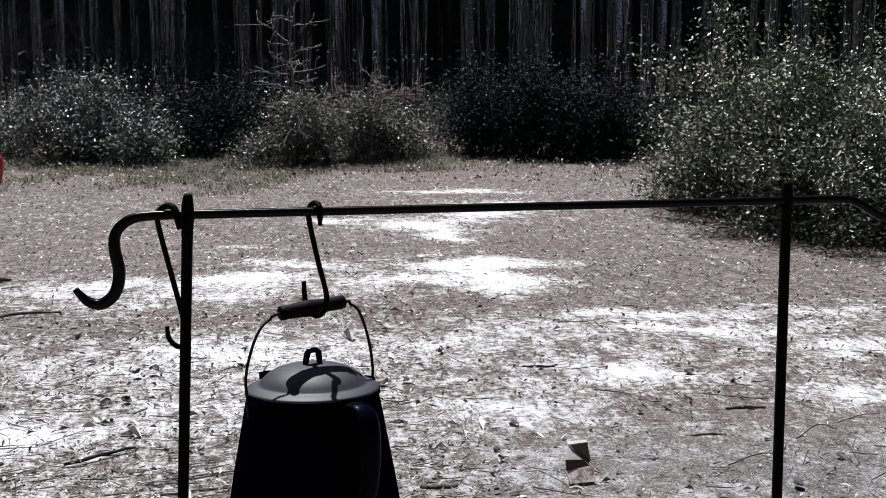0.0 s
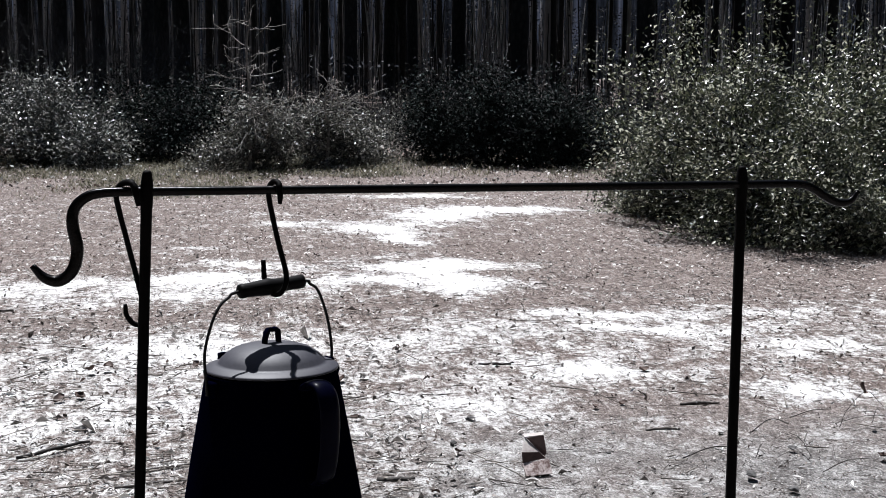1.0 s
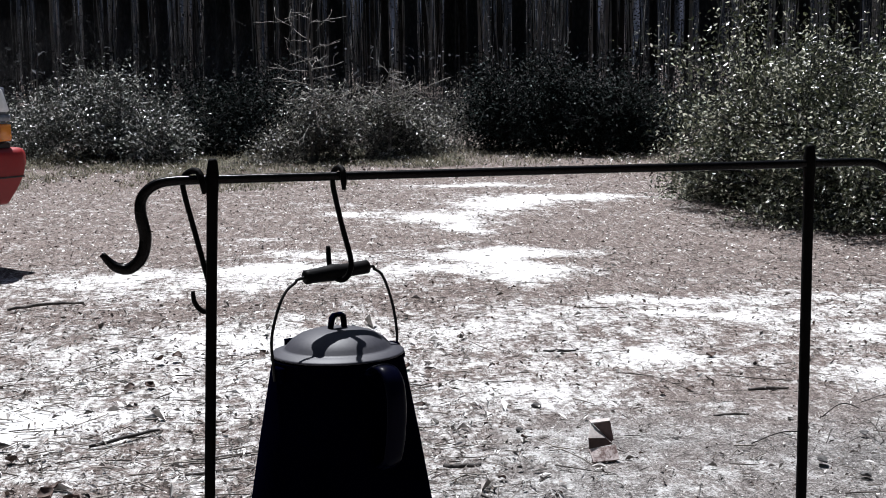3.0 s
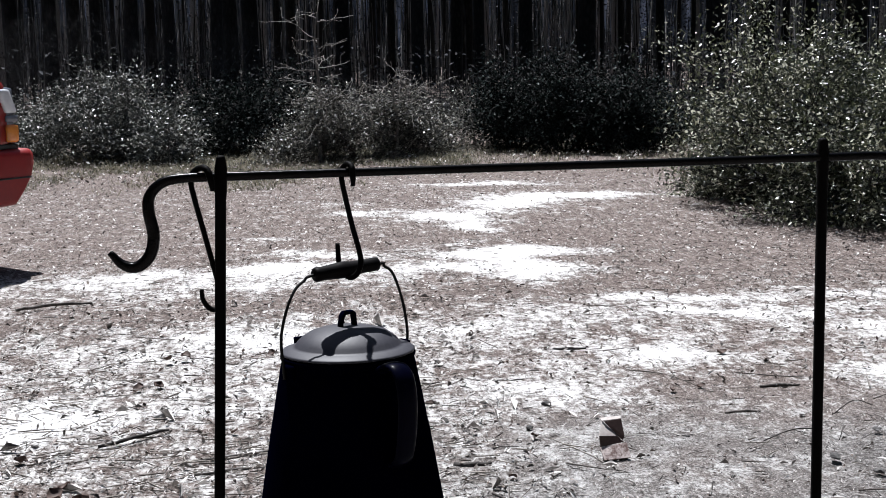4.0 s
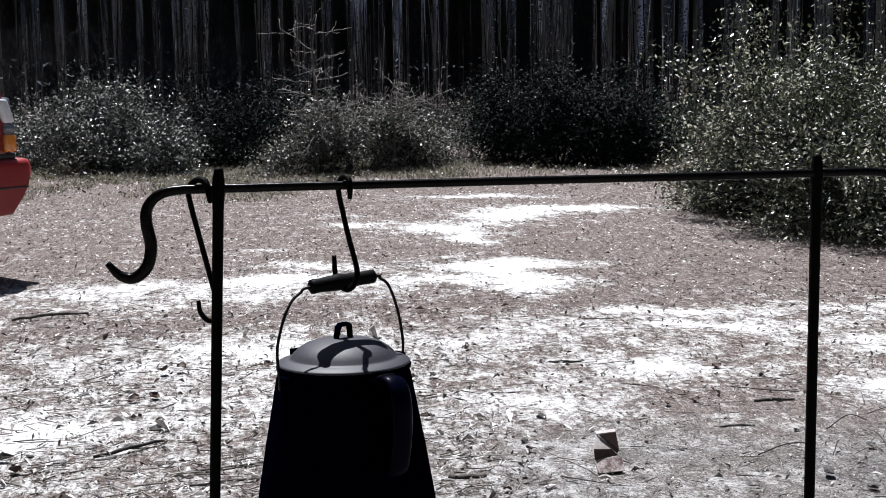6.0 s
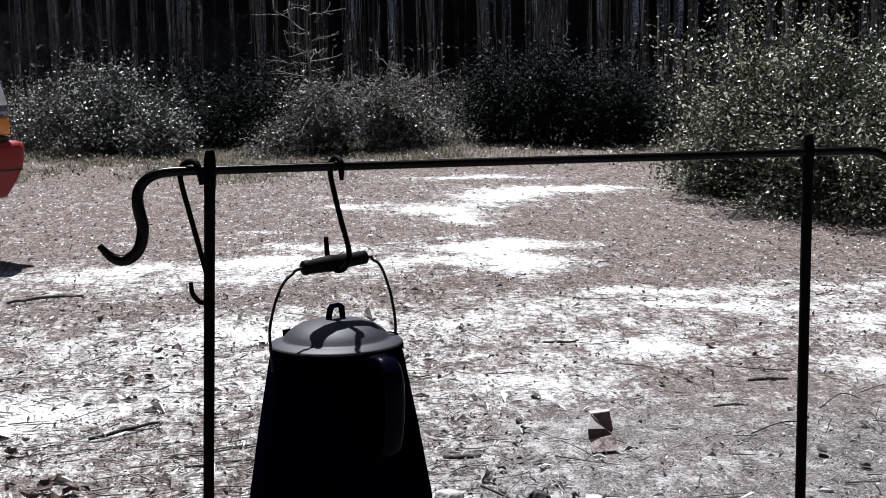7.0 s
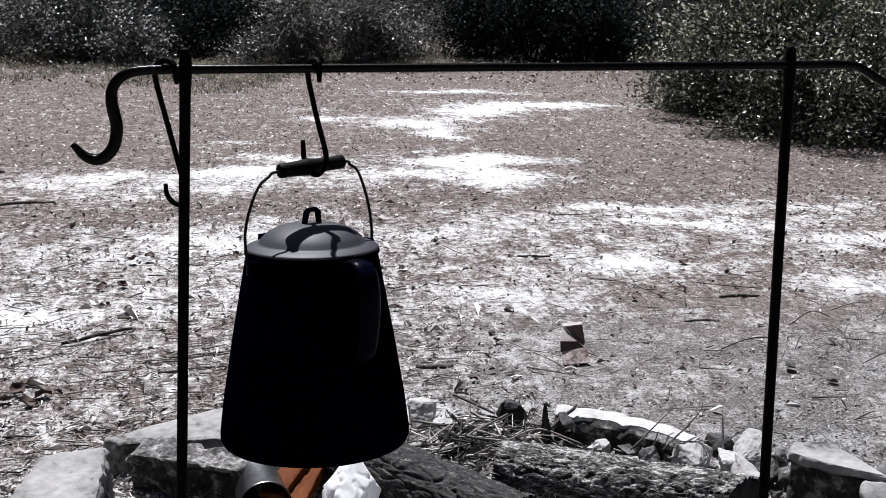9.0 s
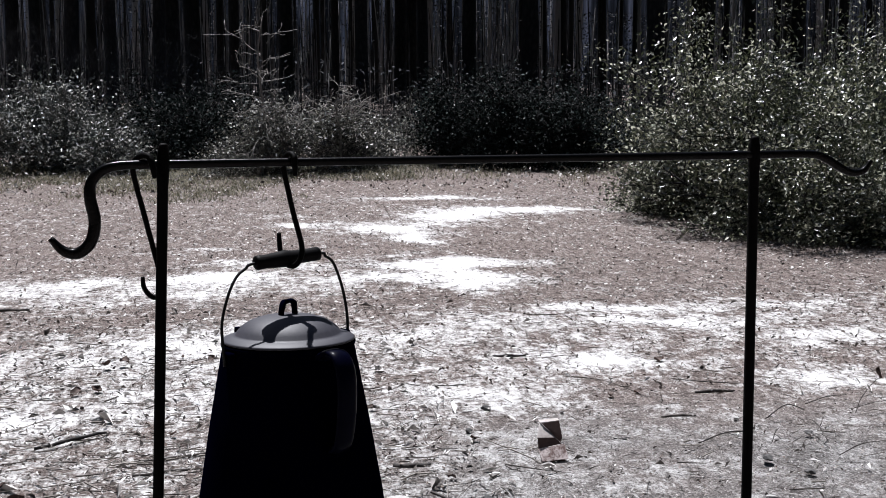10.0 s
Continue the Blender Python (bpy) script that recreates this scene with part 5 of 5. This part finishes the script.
def log(a, b, radius, seed, label, mat, slant=0.0):
    """A log with plated bark; its ends are sawn."""
    a, b = Vector(a), Vector(b)
    ob = thing("log", Matrix.Translation(a) @ (b - a).to_track_quat("Z", "Y").to_matrix().to_4x4(), label, "log", "logs in the fire ring")
    L = (b - a).length
    n, rows = 170, 230
    verts, faces = [], []
    off = Vector((seed * 5.1, 0, 0))
    turn = (b - a).to_track_quat("Z", "Y")
    for i in range(rows + 1):
        z = L * i / rows
        for k in range(n):
            t = 2 * math.pi * k / n
            d = Vector((math.cos(t), math.sin(t), 0))
            zz = z * (1 - slant * (0.5 - 0.5 * (turn @ d).y) / L)
            q = Vector((d.x * radius * 75, d.y * radius * 75, z * 24)) + off
            q = q + Vector((noise.noise(q * 0.9), noise.noise(q * 0.9 + off), noise.noise(q * 0.9 - off))) * 0.5
            crack = min(1.0, abs(noise.noise(q)) * 5.5)
            cross = min(1.0, abs(noise.noise(Vector((q.x * 0.7, q.y * 0.7, q.z * 2.6)) + off)) * 6.0)
            leaf = (noise.noise(q * 0.55 - off) * 3.0) % 1.0
            rr = radius * (0.89 + 0.060 * crack * (0.45 + 0.55 * cross) + 0.050 * leaf * crack + 0.018 * noise.noise(q * 4.0) + 0.05 * noise.noise(Vector((d.x, d.y, z * 5)) * 1.5 + off))
            verts.append((d.x * rr, d.y * rr, zz))
    for i in range(rows):
        for k in range(n):
            p, q = i * n + k, i * n + (k + 1) % n
            faces.append((p, q, q + n, p + n))
    part("bark", (verts, faces), mat, ob)
    for first, inward in ((0, 0.004), (rows * n, -0.004)):
        ring = [Vector(p) for p in verts[first:first + n]]
        mid = sum(ring, Vector()) / n
        face = [tuple(mid + (p - mid) * 0.93 + Vector((0, 0, inward * s))) for s in (0.2, 1.0) for p in ring] + [tuple(mid), tuple(mid + Vector((0, 0, inward)))]
        tris = [(k, (k + 1) % n, 2 * n) for k in range(n)] + [(n + (k + 1) % n, n + k, 2 * n + 1) for k in range(n)] + [(k, n + k, n + (k + 1) % n, (k + 1) % n) for k in range(n)]
        part("cut_end", (face, tris), M_CHAR, ob, "charred log end")
    return ob


log((0.105, 1.870, 0.050), (0.445, 1.700, 0.046), 0.051, 2, "charred log with thick plated bark in the fire ring", M_LOGBARK, 0.06)
log((-0.150, 1.99, 0.052), (0.105, 1.69, 0.045), 0.050, 6, "dark charred log with plated bark in the fire ring", M_CHARBARK)


def stick(pts, label="dry grey stick lying on the sand", seed=0, mat=None, name="stick", group="sticks on the ground"):
    r = random.Random(seed)
    if max(q[2] for q in pts) < 0.025:
        pts = [(*q[:2], 0.4 * q[2], q[3]) for q in pts]
    p = [(q[0] + r.gauss(0, 0.15) * q[3], q[1] + r.gauss(0, 0.15) * q[3], 0.7 * q[2] + r.gauss(0, 0.1) * q[3], 0.5 * q[3]) for q in curve_through(pts, 4)]
    return tagged(part(name, tube(p, ring_shape(7), (0, 0, 1), 0.16, seed), mat or M_STICK), label, "stick", group)


stick([(0.085, 2.0, 0.035, 0.003), (0.15, 2.02, 0.06, 0.003), (0.20, 2.035, 0.07, 0.003), (0.26, 2.0, 0.05, 0.002)], "pale bent stick over the log", 1, M_TWIG)
stick([(0.20, 2.04, 0.05, 0.006), (0.235, 2.06, 0.075, 0.006), (0.270, 2.085, 0.098, 0.005)], "short charred stick beside the kerb piece", 2, M_CHAR)
stick([(0.185, 2.00, 0.075, 0.0025), (0.18, 1.86, 0.10, 0.0025), (0.178, 1.79, 0.03, 0.002)], "pale twig hanging over the log", 3, M_TWIG)
stick([(0.165, 1.93, 0.10, 0.0018), (0.160, 1.82, 0.11, 0.0018), (0.17, 1.76, 0.05, 0.0015)], "pale twig hanging over the log", 4, M_TWIG)
stick([(0.33, 1.97, 0.05, 0.0028), (0.375, 2.0, 0.085, 0.0022), (0.41, 2.03, 0.105, 0.0015)], "thin dark twig leaning on the kerb piece", 5, M_CHAR)
stick([(0.375, 1.95, 0.06, 0.003), (0.43, 2.0, 0.085, 0.0028), (0.465, 2.04, 0.098, 0.0022), (0.472, 2.05, 0.112, 0.0012)], "thin dark twig leaning over the stones", 6, M_CHAR)
stick([(0.09, 2.12, 0.05, 0.0022), (0.125, 2.16, 0.085, 0.0018), (0.145, 2.17, 0.105, 0.0012)], "thin pale twig standing in the twig pile", 7, M_TWIG)
stick([(-0.666, 2.72, 0.010, 0.007), (-0.60, 2.77, 0.016, 0.008), (-0.535, 2.82, 0.012, 0.006)], "thick dark stick lying on the sand", 8)
stick([(-0.46, 2.60, 0.008, 0.004), (-0.35, 2.63, 0.012, 0.005), (-0.24, 2.66, 0.010, 0.004)], "dark stick lying on the sand", 9)
stick([(-0.45, 2.52, 0.008, 0.005), (-0.36, 2.535, 0.012, 0.006), (-0.27, 2.55, 0.010, 0.004)], "dark stick lying on the sand", 10)
stick([(0.05, 2.50, 0.012, 0.010), (0.085, 2.49, 0.016, 0.012), (0.12, 2.50, 0.010, 0.008)], "short thick piece of wood lying on the sand", 11)
stick([(0.222, 3.115, 0.006, 0.006), (0.27, 3.11, 0.008, 0.006), (0.30, 3.12, 0.006, 0.004)], "dark stick lying on the sand", 12)
stick([(0.29, 3.17, 0.006, 0.006), (0.325, 3.19, 0.012, 0.007), (0.35, 3.18, 0.006, 0.004)], "dark stick lying on the sand", 13)
stick([(0.42, 3.42, 0.006, 0.005), (0.46, 3.41, 0.012, 0.007), (0.51, 3.41, 0.006, 0.005)], "dark stick lying on the sand", 14)
stick([(0.56, 3.17, 0.005, 0.002), (0.63, 3.12, 0.010, 0.003), (0.67, 3.04, 0.012, 0.003), (0.70, 2.94, 0.006, 0.002)], "bent pale stick lying on the sand", 15, M_TWIG)
stick([(0.68, 2.765, 0.008, 0.005), (0.72, 2.77, 0.012, 0.006), (0.76, 2.765, 0.008, 0.004)], "short stick lying on the sand", 16)
stick([(0.82, 3.10, 0.008, 0.002), (0.9, 3.05, 0.012, 0.003), (0.97, 3.03, 0.008, 0.002)], "dark stick lying on the needles", 17)
stick([(0.83, 2.96, 0.01, 0.006), (0.88, 2.965, 0.014, 0.008), (0.93, 2.96, 0.008, 0.005)], "dark stick lying on the needles", 18)
stick([(0.259, 2.66, 0.004, 0.0020), (0.293, 2.58, 0.012, 0.0022), (0.326, 2.50, 0.020, 0.0022), (0.354, 2.41, 0.020, 0.0022), (0.394, 2.39, 0.006, 0.0016)], "thin pale twig caught on the card", 19, M_TWIG)
stick([(0.350, 2.325, 0.004, 0.003), (0.380, 2.36, 0.012, 0.0035), (0.404, 2.39, 0.012, 0.003), (0.415, 2.36, 0.004, 0.002)], "thin dark twig lying on the sand", 20)
stick([(-1.18, 4.22, 0.008, 0.010), (-1.08, 4.28, 0.02, 0.012), (-0.95, 4.30, 0.008, 0.007)], "dark stick lying on the sand", 21)
for i in range(16):
    x, y, a = 1.06 + rnd.gauss(0, 0.13), 2.60 + rnd.gauss(0, 0.09), rnd.gauss(0.4, 0.5)
    L, w = rnd.uniform(0.02, 0.075), rnd.uniform(0.0012, 0.0030)
    stick([(x - L * math.cos(a), y - L * math.sin(a), 0.01, w), (x, y, 0.012 + rnd.uniform(0, 0.03), w), (x + L * math.cos(a), y + L * math.sin(a), 0.012 + rnd.uniform(0, 0.04), w * 0.6)], "dry stick in a loose heap on the sand", 30 + i, group="loose heap of sticks")


def twig_pile():
    n = 260
    x, y = rng.normal(0.125, 0.085, n), rng.normal(2.075, 0.042, n)
    z = 0.010 + 0.035 * rng.random(n) * np.exp(-((x - 0.12) / 0.12) ** 2)
    v, f = rods(x, y, z, rng.uniform(0.02, 0.11, n), rng.uniform(0.0008, 0.0034, n) * rng.uniform(0.5, 1, n), rng.normal(0.2, 0.9, n), rng.normal(0, 0.33, n))
    tagged(part("twig_pile", (v, f), M_PILE), "pile of thin grey twigs and bark behind the logs", "twigs", kind="stuff")
    n = 900
    a, d = rng.uniform(0, 6.283, n), 0.5 * np.sqrt(rng.random(n))
    x, y = 0.04 + d * np.cos(a), 1.68 + 0.85 * d * np.sin(a)
    v, f = flakes(np.stack([x, y, 0.004 + 0.02 * rng.random(n)], 1), rng.uniform(0.012, 0.035, n), 0.6, 0.7)
    tagged(part("char_bits", (v, f), M_ASH), "grey ash flakes and charred bits in the fire ring", "ash", kind="stuff")


twig_pile()


def ash_bed():
    verts, faces = [], []
    n, m = 40, 14
    for i in range(m + 1):
        for k in range(n):
            a = 2 * math.pi * k / n
            d = 0.47 * i / m * (1 + 0.08 * math.sin(3 * a) + 0.05 * math.sin(7 * a))
            x, y = 0.05 + d * math.cos(a), 1.60 + d * math.sin(a)
            z = 0.020 * (1 - (i / m) ** 2) + 0.008 * noise.noise(Vector((x, y, 0)) * 18) - (0.012 if i == m else 0) - 0.006
            verts.append((x, y, z))
    for i in range(m):
        for k in range(n):
            p, q = i * n + k, i * n + (k + 1) % n
            faces.append((p, q, q + n, p + n))
    tagged(part("ash_bed", (verts, faces), M_ASH), "bed of cold grey ash inside the fire ring", "ash", kind="stuff")


ash_bed()


def tin_can():
    ob = thing("tin_can", pose(-0.235, 1.815, 0.038, -90, 0, 8), "open tin can lying on its side in the ring", "tin can")
    part("wall", lathe([(0.0365, 0.0), (0.0375, 0.002), (0.0365, 0.004), (0.0355, 0.012), (0.0360, 0.05), (0.0355, 0.10), (0.0375, 0.106), (0.0, 0.107), (0, 0.104), (0.034, 0.103), (0.0345, 0.003), (0.0365, 0.0)], 40), M_TIN, ob)
    # near-black lining on the can's inner wall and bottom
    part("dark_lining", lathe([(0.0342, 0.004), (0.0338, 0.10), (0.0, 0.101)], 32), M_CANLINING, ob)


tin_can()


def split_wood():
    for x, y, z, a, s, L in ((-0.204, 1.885, 0.056, 62, 0.020, 0.13), (-0.178, 1.890, 0.048, 70, 0.018, 0.13), (-0.196, 1.85, 0.024, 80, 0.018, 0.12)):
        bm = slab(L, s * 1.6, s * 1.4, int(a), 0.002, 0.10)
        ob = part("split_wood", bm, M_RUST)
        ob.matrix_world = pose(x, y, z - 0.02, 8, -12, a)
        tagged(ob, "orange-brown piece of split wood beside the can", "firewood", "split wood in the ring")


split_wood()


def crumpled(place, size, seed, label, mat, name="crumpled_paper", category="paper"):
    """Paper crushed to a loose ball: broad facets with soft creases between them."""
    r = random.Random(seed)
    planes = [(Vector((r.gauss(0, 1), r.gauss(0, 1), r.gauss(0.2, 1))).normalized(), r.uniform(0.66, 1.0)) for _ in range(18)]
    off = Vector((seed, seed * 2, 0))
    bm = bmesh.new()
    bmesh.ops.create_icosphere(bm, subdivisions=5, radius=1.0)
    for v in bm.verts:
        d = v.co.normalized()
        k = min([1.12] + [o / max(0.05, d.dot(p)) for p, o in planes if d.dot(p) > 0.2])
        k *= 1 + 0.10 * abs(noise.noise(d * 1.6 + off)) - 0.12 * max(0.0, 1 - 7 * abs(noise.noise(d * 1.8 - off)))
        z = d.z * k
        v.co = Vector((d.x * k * (1.05 - 0.18 * z), d.y * k * (1.05 - 0.18 * z) + 0.30 * z, z)) * size
    ob = part(name, bm, mat)
    ob.matrix_world = pose(*place)
    return tagged(ob, label, category)


crumpled((-0.116, 1.82, 0.060), 0.038, 7, "crumpled white paper beside the logs", M_TISSUE)
crumpled((-0.083, 1.785, 0.028), 0.026, 9, "small crumpled white paper beside the logs", M_TISSUE)


def splinter():
    bm = slab(0.016, 0.014, 0.085, 3, 0.003, 0.2)
    for v in bm.verts:
        k = 1 - 0.75 * max(0, v.co.z / 0.085) ** 1.5
        v.co.x *= k
        v.co.y *= k
    ob = part("wood_splinter", bm, M_CHAR)
    ob.matrix_world = pose(0.213, 2.055, 0.0, 4, -6, 20)
    tagged(ob, "charred splinter of wood standing in the twig pile", "wood")


splinter()

# ---- small things on the ground ----
def folded_card():
    """A torn card folded to a small tent, with shade put into its brown panels."""
    ob = thing("torn_carton", pose(0.362, 2.49, 0.0, 0, 0, 12), "torn, folded scrap of pale carton with brown, shaded panels", "cardboard")
    def panel(a, b, c, d, mat, name):
        n = (Vector(b) - Vector(a)).cross(Vector(d) - Vector(a)).normalized() * 0.0012
        v = [tuple(Vector(p) + s * n) for s in (1, -1) for p in (a, b, c, d)]
        f = [(0, 1, 2, 3), (7, 6, 5, 4)] + [(i, i + 4, (i + 1) % 4 + 4, (i + 1) % 4) for i in range(4)]
        flat(part(name, (v, f), mat, ob))
    panel((-0.027, -0.014, 0.008), (0.029, -0.015, 0.008), (0.030, 0.006, 0.032), (-0.028, 0.006, 0.028), M_CARDPALE, "front_panel")
    panel((-0.0255, 0.008, 0.028), (0.0245, 0.008, 0.033), (0.012, 0.014, 0.045), (-0.0255, 0.013, 0.049), M_CARDBROWN, "middle_panel")
    panel((-0.0255, 0.015, 0.048), (0.012, 0.016, 0.044), (0.0235, 0.016, 0.037), (-0.008, 0.040, 0.070), M_CARD, "back_panel")
    panel((-0.006, 0.034, 0.070), (0.0235, 0.010, 0.036), (0.0275, 0.011, 0.044), (0.0275, 0.026, 0.074), M_CARDBROWN, "flap")
    panel((-0.009, 0.037, 0.0705), (0.0280, 0.027, 0.0745), (0.029, 0.036, 0.077), (-0.008, 0.048, 0.073), M_CARD, "rim")
    panel((-0.024, -0.004, 0.0), (0.026, -0.005, 0.0), (0.024, 0.002, 0.020), (-0.022, 0.003, 0.018), M_CARDBROWN, "foot_panel")


folded_card()


def dead_leaf(m, size, label, seed):
    n = 9
    verts, faces = [], []
    r = random.Random(seed)
    for side in (1, -1):
        for i in range(n):
            t = i / (n - 1)
            w = size * 0.42 * math.sin(math.pi * min(1, t * 1.02 + 0.01)) ** 0.7 * (1 + 0.2 * math.sin(9 * t + seed))
            for s in (-1, -0.5, 0, 0.5, 1):
                verts.append((w * s, size * (t - 0.5), 0.18 * size * s * s + 0.10 * size * math.sin(5 * t + seed) + side * 0.0006))
    for k in range(2):
        o = k * n * 5
        for i in range(n - 1):
            for j in range(4):
                a = o + i * 5 + j
                q = (a, a + 1, a + 6, a + 5)
                faces.append(q if k == 0 else q[::-1])
    ob = part("dead_leaf", (verts, faces), M_DARKLEAF)
    ob.matrix_world = m
    return tagged(ob, label, "leaf", "large dead leaves")


dead_leaf(pose(1.19, 2.76, 0.085, 60, 40, 30), 0.032, "curled brown dead leaf caught upright on a twig", 1)
stick([(1.13, 2.74, 0.0, 0.0016), (1.15, 2.75, 0.05, 0.0015), (1.20, 2.76, 0.11, 0.0012), (1.24, 2.75, 0.06, 0.001)], "thin arched twig standing in the sand", 60)
for i in range(26):
    x, y = -0.35 + rnd.gauss(0, 0.75), rnd.uniform(2.15, 3.6)
    dead_leaf(pose(x, y, 0.008, rnd.uniform(-25, 25), rnd.uniform(-25, 25), rnd.uniform(0, 360)), rnd.uniform(0.016, 0.034), "curled dead leaf lying on the sand", i)
for x, y, a in ((-0.69, 2.42, 40), (-0.66, 2.35, 110), (-0.71, 2.37, 180), (-0.64, 2.39, 250)):
    dead_leaf(pose(x, y, 0.010, 12, -14, a), 0.034, "curled red-brown dead leaf among the twigs", int(a))

PEBBLES = [(0.305, 2.90, 0.034, 1), (0.84, 2.73, 0.028, 0), (0.79, 2.44, 0.042, 1), (0.838, 2.347, 0.036, 1), (0.705, 2.22, 0.035, 0), (-0.563, 2.92, 0.05, 0), (0.232, 2.72, 0.032, 1), (0.318, 2.33, 0.025, 0), (0.95, 2.60, 0.03, 1),
           (-0.80, 2.75, 0.03, 0), (0.55, 2.62, 0.02, 1), (0.60, 2.30, 0.018, 0), (0.86, 2.14, 0.02, 1), (-0.62, 2.33, 0.028, 0), (-0.45, 2.42, 0.03, 0), (0.47, 2.84, 0.02, 1), (0.10, 2.72, 0.022, 1), (-0.05, 2.42, 0.03, 0)]
for i, (x, y, s, dark) in enumerate(PEBBLES):
    ob = part("pebble", rock(s * 0.8, s * 0.62, s * 0.34, 70 + i, 0.0015, 16, 0.3), M_SOOTY if dark else M_STONE)
    ob.matrix_world = pose(x, y, -0.002, 0, 0, 40 * i)
    tagged(ob, "small dark stone lying on the sand" if dark else "small white stone lying on the sand", "stone", "loose stones on the ground")
